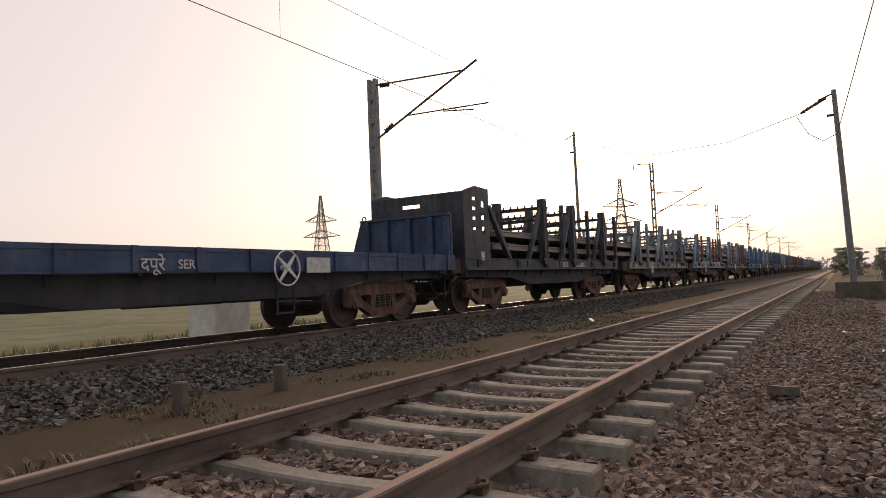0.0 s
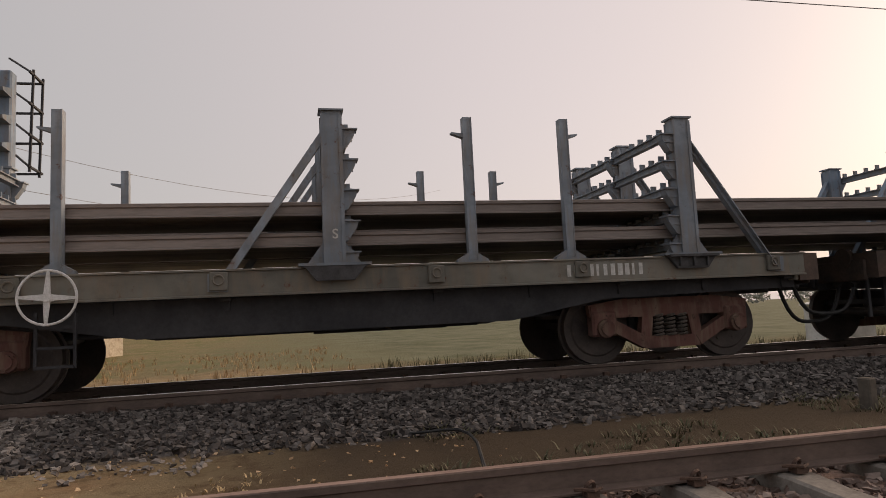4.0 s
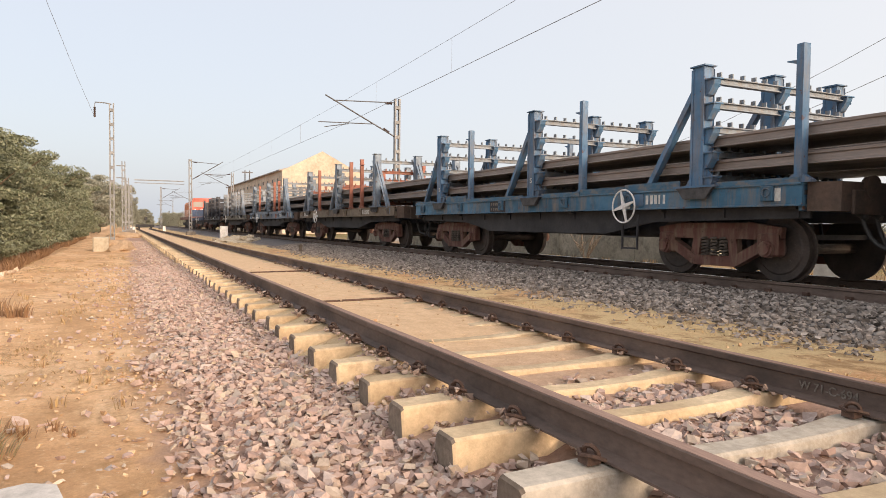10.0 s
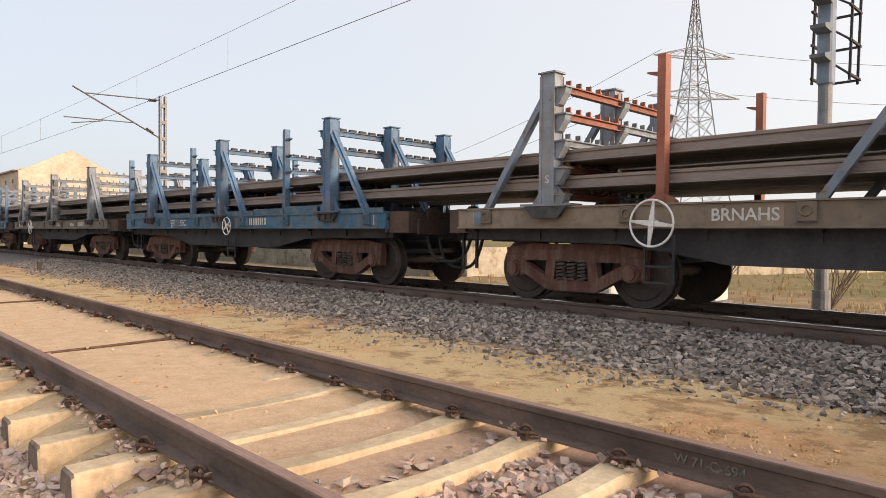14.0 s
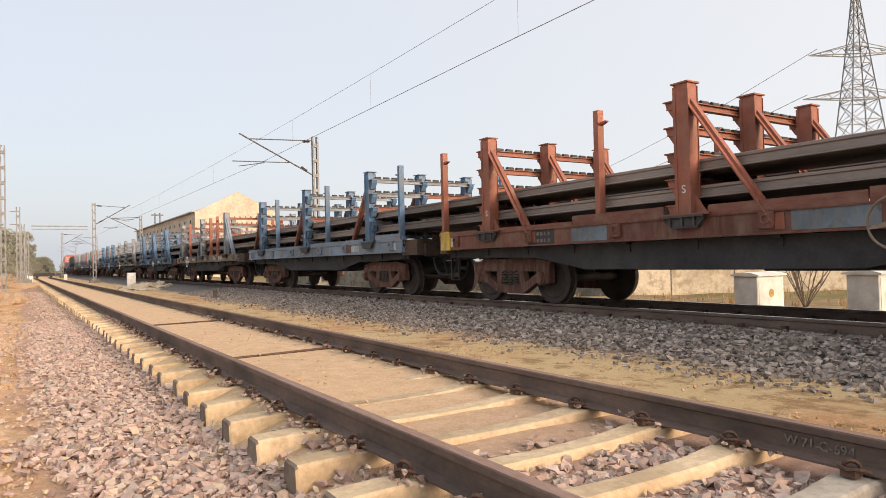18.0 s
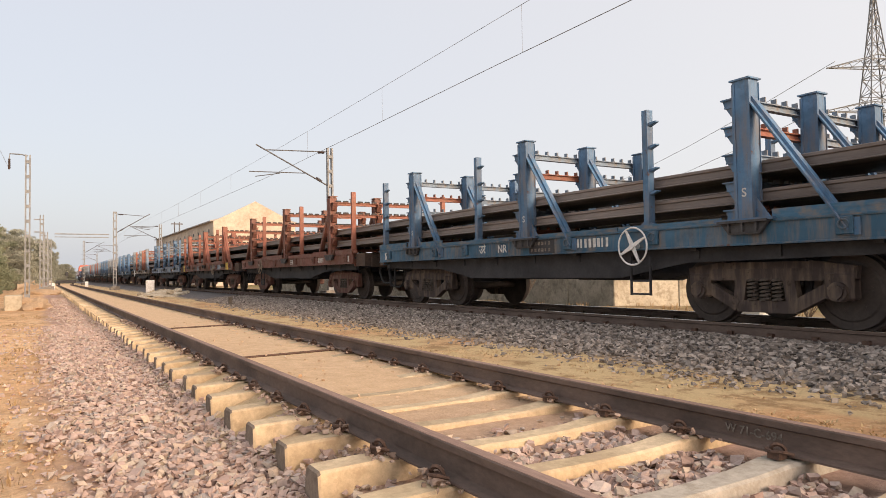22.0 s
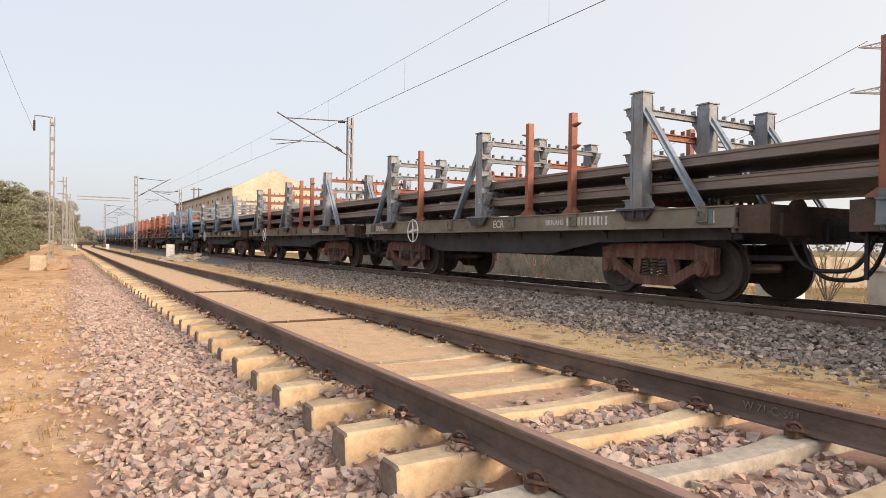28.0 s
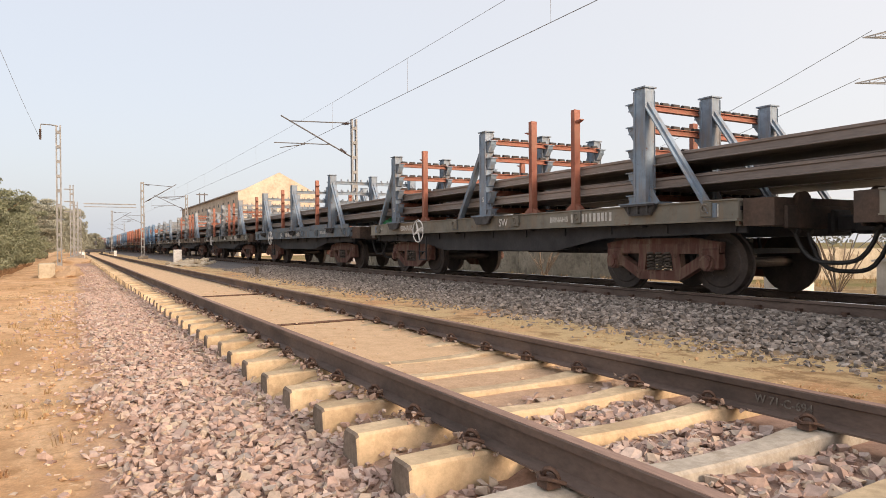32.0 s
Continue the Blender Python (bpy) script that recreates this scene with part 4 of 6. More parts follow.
def tree_meshes(seed, h, spread):
    r = random.Random(seed)
    bm = bmesh.new()
    rod(bm, (0, 0, -0.3), (0.1, 0.05, h * 0.35), 0.16, 10, 0.11)
    tips = []
    for k in range(9):
        a = 2 * math.pi * k / 9 + r.uniform(-0.3, 0.3)
        base = Vector((0.1, 0.05, h * r.uniform(0.18, 0.36)))
        mid = base + Vector((math.cos(a), math.sin(a), 0.9)) * h * 0.22
        tip = mid + Vector((math.cos(a + 0.3), math.sin(a + 0.3), 0.8)) * h * 0.25 * r.uniform(0.6, 1.2)
        rod(bm, base, mid, 0.08, 7, 0.05)
        rod(bm, mid, tip, 0.05, 6, 0.015)
        tips += [mid, tip]
    me = bpy.data.meshes.new("trunk")
    bm.to_mesh(me)
    bm.free()
    me.materials.append(M["bark"])
    clumps = []
    for _ in range(190):
        a, f = r.uniform(0, 2 * math.pi), r.random() ** 0.6
        z = r.uniform(0.10, 0.94) if f < 0.7 else r.uniform(0.20, 0.94)
        rr = spread * f * (1.0 - 0.75 * max(0, z - 0.35) ** 1.3) * r.uniform(0.75, 1.1)
        clumps.append((rr * math.cos(a), rr * math.sin(a), h * z, r.uniform(0.40, 0.95) * spread * 0.27))
    clumps += [(t.x, t.y, t.z, 0.3 * spread * 0.5) for t in tips]
    return me, leaves("crown", clumps, 330, 0.052, seed, M["leaf"], 0.42)


TREES = [tree_meshes(31, 4.6, 2.7), tree_meshes(32, 5.4, 2.9), tree_meshes(33, 3.9, 2.5)]
trng = random.Random(9)
M["pale_bark"] = mottled("pale_grey_stem_bark", (0.24, 0.19, 0.14), (0.42, 0.35, 0.27), 5.0, 0.95, 0.0, 30, 0.4, 0.01)
bm = bmesh.new()
rod(bm, (0, 0, -0.3), (0.06, 0.03, 0.9), 0.030, 7, 0.024)
rod(bm, (0.06, 0.03, 0.9), (-0.02, 0.10, 1.9), 0.024, 7, 0.012)
rod(bm, (0.06, 0.03, 0.9), (0.26, -0.08, 1.6), 0.016, 6, 0.008)
STEM = bpy.data.meshes.new("stem")
bm.to_mesh(STEM)
bm.free()
STEM.materials.append(M["pale_bark"])
spots = [(-10.2, 21.5), (-9.6, 25.0), (-9.1, 28.5), (-8.9, 32.0), (-8.7, 36.0), (-8.7, 40.5), (-8.5, 45.0), (-8.6, 50.0), (-8.3, 56.0), (-8.2, 63.0), (-8.1, 71.0), (-8.0, 79.0),
         (-13.0, 24.0), (-13.2, 31.0), (-12.5, 37.0), (-12.8, 45.0), (-14.5, 28.5)]
for i, (x, y) in enumerate(spots):
    tr, cr = TREES[i % 3]
    t = thing("tree", "dense dusty green thorn tree at the edge of the dirt bank", "tree", pose(x, y, ground_z(x, y) - 0.1, 0, 0, trng.uniform(0, 360)), "trees along the bank")
    k = trng.uniform(1.15, 1.33)
    t.scale = (k, k, k * trng.uniform(0.9, 1.05))
    part("trunk", tr, None, t)
    part("crown", cr, None, t)
    for _ in range(4 if i < 7 else 0):
        a, rr, lean_ = trng.uniform(-0.9, 1.3), trng.uniform(1.0, 2.1), trng.uniform(-0.25, 0.25)
        part("stem", STEM, None, t, "thin pale stem", pose(rr * math.cos(a), -rr * math.sin(a), 0, 8 * lean_ * 10, 25 * lean_, 0))
# far trees: crowns copied in a paler, greyer leaf that paints in the haze
M["far_haze_leaf"] = leaf_material("greyish_far_leaf", [(0.24, 0.25, 0.20), (0.30, 0.31, 0.25), (0.27, 0.275, 0.22)])
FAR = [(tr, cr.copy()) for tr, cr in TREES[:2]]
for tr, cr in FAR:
    cr.materials[0] = M["far_haze_leaf"]
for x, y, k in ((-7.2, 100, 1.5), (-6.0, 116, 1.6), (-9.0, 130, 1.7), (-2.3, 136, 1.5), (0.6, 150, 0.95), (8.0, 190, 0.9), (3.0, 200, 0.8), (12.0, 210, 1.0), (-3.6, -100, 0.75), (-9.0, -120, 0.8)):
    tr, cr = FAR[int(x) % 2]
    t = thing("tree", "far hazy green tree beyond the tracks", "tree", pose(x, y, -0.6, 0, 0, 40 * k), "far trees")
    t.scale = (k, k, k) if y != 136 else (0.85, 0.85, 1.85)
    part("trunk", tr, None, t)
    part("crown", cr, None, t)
r_ = random.Random(77)
far = [(r_.uniform(-260, 420), r_.choice((-1, 1)) * r_.uniform(380, 520), r_.uniform(0.5, 4.5), r_.uniform(3, 7)) for _ in range(260)]
far += [(r_.uniform(180, 320), r_.uniform(-400, 400), r_.uniform(0.5, 4.0), r_.uniform(3, 6)) for _ in range(160)]
far += [(r_.uniform(-320, -120), r_.uniform(-400, 400), r_.uniform(0.5, 4.0), r_.uniform(3, 6)) for _ in range(120)]
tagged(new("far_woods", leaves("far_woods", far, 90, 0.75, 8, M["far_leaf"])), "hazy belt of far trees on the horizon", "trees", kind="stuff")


def tufts(name, label, spots, blades, height, seed, material, lean=0.35):
    r = random.Random(seed)
    vs, fs = [], []
    for x, y, k in spots:
        z = ground_z(x, y)
        for _ in range(blades):
            a, q = r.uniform(0, 6.283), r.uniform(0, 0.10) * k
            bx, by = x + q * math.cos(a), y + q * math.sin(a)
            hh, w = height * k * r.uniform(0.5, 1.2), 0.004 + 0.003 * k
            dx, dy = lean * hh * math.cos(a), lean * hh * math.sin(a)
            o, s = len(vs), (-math.sin(a) * w, math.cos(a) * w)
            vs += [(bx - s[0], by - s[1], z - 0.01), (bx + s[0], by + s[1], z - 0.01), (bx + dx * 0.4 + s[0] * 0.7, by + dy * 0.4 + s[1] * 0.7, z + hh * 0.6), (bx + dx * 0.4 - s[0] * 0.7, by + dy * 0.4 - s[1] * 0.7, z + hh * 0.6), (bx + dx, by + dy, z + hh)]
            fs += [(o, o + 1, o + 2, o + 3), (o + 3, o + 2, o + 4)]
    me = bpy.data.meshes.new(name)
    me.from_pydata(vs, [], fs)
    me.materials.append(material)
    return tagged(new(name, me), label, "grass", kind="stuff")


g_ = random.Random(12)
M["brown_weed"] = leaf_material("dead_reddish_brown_weed", [(0.20, 0.105, 0.052), (0.27, 0.15, 0.075), (0.33, 0.20, 0.105), (0.16, 0.085, 0.045)])
under = [(-5.5 - 3.6 * g_.random() ** 1.3, g_.uniform(12, 62), g_.uniform(0.7, 2.0)) for _ in range(1700)]
tufts("dead_undergrowth", "dead reddish-brown undergrowth below the brink of the bank", under, 16, 0.22, 4, M["brown_weed"], 0.6)
tufts("green_undergrowth", "dusty green undergrowth at the foot of the trees", [(g_.uniform(-11, -7.2), g_.uniform(13, 40), g_.uniform(0.8, 2.2)) for _ in range(420)], 16, 0.20, 24, M["leaf"], 0.6)
tufts("dry_grass", "sparse dry tufts on the dirt path", [(g_.uniform(-6.5, -2.6), g_.uniform(2, 26), g_.uniform(0.3, 0.9)) for _ in range(110)], 10, 0.12, 6, M["straw"])
tufts("dry_grass", "rough grass in the field behind the train", [(g_.uniform(10.0, 30.0), g_.uniform(-2, 26), g_.uniform(0.5, 1.4)) for _ in range(1000)], 9, 0.18, 7, M["straw"])
tufts("rough_grass", "dark green grass on the bank behind the train", [(g_.uniform(9.6, 16.0), g_.uniform(-24, -2), g_.uniform(0.5, 1.6)) for _ in range(1100)], 9, 0.20, 17, M["dark_grass"])
tufts("dry_grass", "dark rough grass at the edge of the stones", [(g_.uniform(-7.5, -4.2), g_.uniform(-24, -3), g_.uniform(0.4, 1.2)) for _ in range(420)], 14, 0.16, 9, M["dark_grass"])
tufts("tall_reeds", "tall dark reeds beside the first stretch of siding", [(g_.uniform(-12.0, -4.6), g_.uniform(-50, -34), g_.uniform(2.0, 5.2)) for _ in range(300)], 10, 0.42, 8, M["dark_grass"], 0.2)


def patchy(x0, x1, y0, y1, count, cut, f):
    out = []
    while len(out) < count:
        x, y = g_.uniform(x0, x1), g_.uniform(y0, y1)
        if noise.noise((x * f, y * f, 4.4)) > cut:
            out.append((x, y, g_.uniform(0.5, 1.3)))
    return out


M["flat_straw"] = leaf_material("trodden_brown_grass", [(0.36, 0.25, 0.13), (0.46, 0.33, 0.18), (0.30, 0.20, 0.10), (0.40, 0.31, 0.17)])
tufts("stubble", "flattened brown grass in patches on the dirt path", patchy(-6.8, -2.45, 1.8, 26, 1500, 0.15, 0.8), 7, 0.026, 14, M["flat_straw"], 1.6)
tufts("stubble", "short yellowed grass on the strip between the tracks", patchy(1.5, 3.7, 0, 26, 620, 0.1, 0.7), 7, 0.022, 15, M["pale_straw"], 1.6)
tufts("stubble", "short dark grass on the strip between the tracks", patchy(1.6, 3.7, -24, -1, 900, 0.0, 0.7), 8, 0.05, 25, M["dark_grass"], 1.2)
for x, y, k in ((-4.35, 10.1, 2.3), (-4.15, 9.9, 1.5), (-4.9, 9.6, 1.7), (-5.3, 9.3, 1.6), (-3.9, 5.8, 1.0), (-3.3, 4.5, 0.8)):
    tufts("weed", "dead brown weed standing on the dirt path", [(x + g_.uniform(-0.25, 0.25), y + g_.uniform(-0.15, 0.15), k * g_.uniform(0.4, 1)) for _ in range(9)], 14, 0.13, int(x * 100) % 97, M["brown_weed"], 0.5)
M["wan_grass"] = leaf_material("wan_grey_green_grass", [(0.24, 0.20, 0.10), (0.33, 0.27, 0.14), (0.40, 0.32, 0.18), (0.20, 0.18, 0.09)])
for x, y, k in ((-3.75, 3.95, 1.7), (-4.05, 4.15, 2.0), (-3.5, 4.1, 1.2), (-4.4, 3.7, 2.0)):
    tufts("grass_tuft", "wan grey-green grass tuft on the dirt path", [(x + g_.uniform(-0.14, 0.14), y + g_.uniform(-0.12, 0.12), k) for _ in range(8)], 22, 0.12, int(x * 100) % 89, M["wan_grass"], 0.8)
# ---- the train: lead engine, match wagon, long-rail wagons ----
PITCH, HALF, RACK = 14.65, 6.86, 4.65       # wagon spacing, half length, end racks from the middle one
SOLE_LO, SOLE_HI, SIDE = 1.09, 1.40, 1.58
SOLE_END = HALF - 0.45                      # the side members stop short of the drawgear
BEAMS = (1.58, 1.95, 2.32, 2.69, 3.06)
FLANK = lambda y, z, x=-SIDE - 0.006: Matrix(((0, 0, -1, x), (-1, 0, 0, y), (0, 1, 0, z + 0.07), (0, 0, 0, 1)))


def wheelset_shape(bm):
    for s in (-1, 1):
        x = s * 0.84
        rod(bm, (x - s * 0.065, 0, 0), (x - s * 0.03, 0, 0), 0.515, 32)      # flange
        rod(bm, (x - s * 0.03, 0, 0), (x + s * 0.07, 0, 0), 0.482, 32, 0.475)
        rod(bm, (x + s * 0.06, 0, 0), (x + s * 0.085, 0, 0), 0.40, 24, 0.36)
        rod(bm, (x + s * 0.08, 0, 0), (x + s * 0.12, 0, 0), 0.13, 14)
        for k in range(6):
            a = k * math.pi / 3
            rod(bm, (x + s * 0.08, 0.25 * math.cos(a), 0.25 * math.sin(a)), (x + s * 0.09, 0.25 * math.cos(a), 0.25 * math.sin(a)), 0.03, 6)
    rod(bm, (-1.05, 0, 0), (1.05, 0, 0), 0.08, 12)


def side_frame_shape(bm):
    """A cast truss frame: top and bottom chords, two slanting columns, axle-box ends."""
    for a, b, w in (((0, -1.18, 0.70), (0, 1.18, 0.70), 0.13), ((0, -0.42, 0.27), (0, 0.42, 0.27), 0.13), ((0, -1.02, 0.60), (0, -0.40, 0.27), 0.14), ((0, 1.02, 0.60), (0, 0.40, 0.27), 0.14),
                    ((0, -0.40, 0.27), (0, -0.33, 0.72), 0.12), ((0, 0.40, 0.27), (0, 0.33, 0.72), 0.12), ((0, -1.2, 0.72), (0, -0.62, 0.80), 0.10), ((0, 1.2, 0.72), (0, 0.62, 0.80), 0.10), ((0, -0.64, 0.79), (0, 0.64, 0.79), 0.09)):
        bar(bm, a, b, 0.16, w, (1, 0, 0))
    for y in (-1.0, 1.0):
        box(bm, -0.10, 0.10, y - 0.18, y + 0.18, 0.38, 0.72, 0.03)


def axle_box_shape(bm):
    rod(bm, (-0.02, 0, 0), (-0.11, 0, 0), 0.135, 16, 0.12)
    rod(bm, (-0.11, 0, 0), (-0.14, 0, 0), 0.085, 12)
    for k in range(3):
        a = k * 2 * math.pi / 3 + 0.5
        rod(bm, (-0.11, 0.095 * math.cos(a), 0.095 * math.sin(a)), (-0.135, 0.095 * math.cos(a), 0.095 * math.sin(a)), 0.018, 6)


def coil_shape(bm):
    tube(bm, [(0.062 * math.cos(k * 0.7), 0.062 * math.sin(k * 0.7), 0.01 + k * 0.0058) for k in range(54)], 0.018, 5)


WHEELSETS = []


def bogie(parent, y, paint):
    b = part("bogie", mesh("bolster", lambda bm: (box(bm, -1.0, 1.0, -0.2, 0.2, 0.52, 0.86, 0.03), box(bm, -0.3, 0.3, -0.3, 0.3, 0.84, 0.98, 0.03), box(bm, -0.9, 0.9, -1.25, -1.17, 0.62, 0.70), box(bm, -0.9, 0.9, 1.17, 1.25, 0.62, 0.70)), M["black"]), None, parent, "cast-steel truck bolster", Matrix.Translation((0, y, 0)))
    for s in (-1, 1):
        part("side_frame", mesh("side_frame", side_frame_shape, paint), None, b, "brown cast side frame", pose(s * 1.10, 0, 0))
        for k in (-0.2, -0.02, 0.16):
            part("spring", mesh("coil", coil_shape, M["coil"]), None, b, "dusty coil spring", pose(s * 1.13, k + 0.02, 0.33))
        for ay in (-1.0, 1.0):
            part("axle_box", mesh("axle_box", axle_box_shape, paint), None, b, "", pose(s * 1.13, ay, 0.485, 0, 0, 0 if s < 0 else 180))
            part("brake_block", mesh("brake_block", lambda bm: (box(bm, -0.06, 0.06, -0.05, 0.05, 0.33, 0.66, 0.02), bar(bm, (0, 0, 0.6), (0, 0.06, 0.95), 0.04)), M["black"]), None, b, "", pose(s * 0.84, ay * 0.44, 0))
    for ay in (-1.0, 1.0):
        w = part("wheelset", mesh("wheelset", wheelset_shape, M["wheel"]), None, b, "dark steel wheels on an axle", pose(0, ay, 0.482))
        WHEELSETS.append(w)
    return b


def sole_shape(bm):
    """The side channel with its flanges, and the deeper middle of a fish-bellied frame below it."""
    prism(bm, [(-0.05, SOLE_LO), (0.08, SOLE_LO), (0.08, SOLE_LO + 0.02), (0.02, SOLE_LO + 0.025), (0.02, SOLE_HI - 0.025), (0.08, SOLE_HI - 0.02), (0.08, SOLE_HI),
               (-0.05, SOLE_HI), (-0.05, SOLE_HI - 0.02), (-0.02, SOLE_HI - 0.025), (-0.02, SOLE_LO + 0.025), (-0.05, SOLE_LO + 0.02)], "y", -SOLE_END, SOLE_END)


def belly_shape(bm):
    prism(bm, [(-SOLE_END + 0.02, SOLE_LO - 0.004), (-SOLE_END + 0.02, 0.93), (-3.5, 0.88), (-2.2, 0.66), (2.2, 0.66), (3.5, 0.88), (SOLE_END - 0.02, 0.93), (SOLE_END - 0.02, SOLE_LO - 0.004)], "x", -0.02, 0.02)
    for y in np.arange(-6.2, 6.3, 1.24):
        box(bm, -0.05, 0.02, y - 0.04, y + 0.04, 0.94, SOLE_LO - 0.006)


def centre_shape(bm):
    prism(bm, [(-HALF, 1.2), (-HALF, 0.88), (-3.5, 0.86), (-2.2, 0.62), (2.2, 0.62), (3.5, 0.86), (HALF, 0.88), (HALF, 1.2)], "x", -0.28, 0.28)


def underframe(wagon, members):
    """Sill, cross members, end plates and brake gear under the deck."""
    part("centre_sill", mesh("centre_sill", centre_shape, M["black"]), None, wagon, "black centre sill")
    for y in members:
        part("cross_member", mesh("cross_member", lambda bm: box(bm, -1.52, 1.52, -0.06, 0.06, 1.05, 1.27), M["black"]), None, wagon, "", pose(0, float(y), 0))
    for s in (-1, 1):
        part("end_floor", mesh("end_floor", lambda bm: box(bm, -1.53, 1.53, -0.24, 0.24, 1.24, 1.30), M["black"]), None, wagon, "", pose(0, s * (SOLE_END - 0.26), 0))
    part("brake_cylinder", mesh("brake_cylinder", lambda bm: box(bm, -1.0, -0.5, -1.9, -0.7, 0.62, 0.98, 0.04), M["black"]), None, wagon)
    part("air_reservoir", mesh("air_reservoir", lambda bm: rod(bm, (0.6, -1.8, 0.78), (0.6, 0.2, 0.78), 0.2, 14), M["black"]), None, wagon)
    part("pull_rod", mesh("pull_rod", lambda bm: bar(bm, (-0.6, -4.2, 0.7), (-0.6, 4.2, 0.7), 0.04), M["black"]), None, wagon)


def coupler_shape(bm):
    box(bm, -0.12, 0.12, 0, 0.34, 0.95, 1.17, 0.03)
    box(bm, -0.17, 0.17, 0.28, 0.56, 0.90, 1.22, 0.05)
    box(bm, -0.22, 0.22, -0.02, 0.04, 0.90, 1.25, 0.02)


def hose_shape(bm):
    """Two hoses that hang in loops across the gap to the next wagon."""
    gap = PITCH - 2 * HALF
    for x, low in ((-0.62, 0.40), (-0.92, 0.52)):
        pts = []
        for i in range(15):
            f = i / 14
            u = abs(2 * f - 1)
            pts.append((x, -0.10 + (gap + 0.2) * (0.5 + 0.5 * (2 * f - 1) * (1.15 - 0.15 * u)), low + (0.98 - low) * u ** 3.2))
        tube(bm, pts, 0.030, 7)
        rod(bm, (x, -0.14, 1.0), (x, -0.02, 0.93), 0.045, 8)
        rod(bm, (x, gap + 0.02, 0.93), (x, gap + 0.14, 1.0), 0.045, 8)


def post_shape(bm):
    """A welded post of two channels, with a cap plate, flared foot and roller brackets down one face."""
    box(bm, -0.10, 0.10, -0.115, 0.115, SOLE_HI + 0.03, 3.25)
    box(bm, -0.13, 0.13, -0.145, 0.15, 3.25, 3.272)
    for x in (-0.112, 0.100):
        box(bm, x, x + 0.012, -0.128, -0.085, SOLE_HI + 0.03, 3.22)
        box(bm, x, x + 0.012, 0.085, 0.128, SOLE_HI + 0.03, 3.22)
    prism(bm, [(-0.32, SOLE_HI + 0.002), (-0.32, SOLE_HI + 0.03), (-0.12, 1.70), (0.12, 1.70), (0.32, SOLE_HI + 0.03), (0.32, SOLE_HI + 0.002)], "x", -0.008, 0.008)
    box(bm, -0.16, 0.16, -0.42, 0.42, SOLE_HI + 0.002, SOLE_HI + 0.034)
    for z in BEAMS:
        prism(bm, [(0.115, z - 0.27), (0.17, z - 0.25), (0.27, z - 0.10), (0.29, z - 0.03), (0.115, z - 0.03)], "x", -0.07, 0.07)
        box(bm, -0.10, 0.10, 0.11, 0.31, z - 0.03, z - 0.012)
        box(bm, -0.085, -0.065, 0.115, 0.26, z - 0.14, z - 0.115)


def shoe_shape(bm):
    """The dark plate and gussets under a post's foot, on the side of the frame."""
    box(bm, -0.07, 0.04, -0.36, 0.36, SOLE_HI - 0.02, SOLE_HI + 0.012)
    prism(bm, [(-0.34, SOLE_HI - 0.02), (-0.22, SOLE_HI - 0.17), (0.22, SOLE_HI - 0.17), (0.34, SOLE_HI - 0.02)], "x", -0.015, 0.04)
    for y in (-0.2, 0.0, 0.2):
        box(bm, -0.06, 0.0, y - 0.012, y + 0.012, SOLE_HI - 0.14, SOLE_HI - 0.02)


M["shoe"] = mottled("dark_greasy_steel", (0.035, 0.035, 0.037), (0.085, 0.085, 0.088), 6.0, 0.75)


def brace_shape(bm):
    a, b = (0, -0.08, 3.0), (0, -1.30, SOLE_LO + 0.12)
    bar(bm, a, b, 0.09, 0.09, (1, 0, 0))
    bar(bm, (-0.045, *a[1:]), (-0.045, *b[1:]), 0.016, 0.13, (1, 0, 0))
    box(bm, -0.07, 0.07, -1.42, -1.20, SOLE_LO + 0.06, SOLE_LO + 0.26)


def beam_shape(bm):
    """A roller beam between two posts: an I-section on the posts' brackets."""
    box(bm, -0.765, 0.765, -0.02, 0.0, -0.075, 0.0)
    box(bm, -0.765, 0.765, -0.06, 0.04, 0.0, 0.014)
    box(bm, -0.765, 0.765, -0.06, 0.04, -0.09, -0.076)


def roller_shape(bm):
    rod(bm, (-0.08, -0.01, 0.032), (0.08, -0.01, 0.032), 0.040, 10)


def finger_shape(bm):
    prism(bm, [(-0.05, 0.012), (-0.012, 0.03), (-0.012, 0.095), (0.012, 0.095), (0.012, 0.03), (0.05, 0.012)], "y", -0.05, 0.03)


def stanchion_shape(bm):
    box(bm, -0.055, 0.055, -0.05, 0.05, SOLE_HI + 0.03, 3.22)
    box(bm, -0.065, 0.065, -0.062, -0.05, SOLE_HI + 0.03, 3.22)
    prism(bm, [(-0.20, SOLE_HI + 0.002), (-0.20, SOLE_HI + 0.03), (-0.05, 1.52), (0.05, 1.52), (0.20, SOLE_HI + 0.03), (0.20, SOLE_HI + 0.002)], "x", -0.05, 0.05)


def peg_shape(bm):
    prism(bm, [(-0.05, -0.04), (-0.05, 0.015), (-0.20, 0.03), (-0.20, 0.012)], "x", -0.04, 0.04)


def hand_wheel_shape(bm):
    ring(bm, (0, 0, 0), (1, 0, 0), 0.285, 0.0145, 30, 6)


def spoke_shape(bm):
    prism(bm, [(-0.036, 0.02), (-0.014, 0.275), (0.014, 0.275), (0.036, 0.02)], "x", -0.011, 0.011)


def hub_shape(bm):
    rod(bm, (-0.03, 0, 0), (0.12, 0, 0), 0.045, 10)


def ladder_shape(bm):
    for y in (-0.19, 0.19):
        bar(bm, (0, y, 1.0), (0, y, 0.40), 0.03)
    for z in (0.42, 0.62, 0.84):
        bar(bm, (0, -0.19, z), (0, 0.19, z), 0.03)


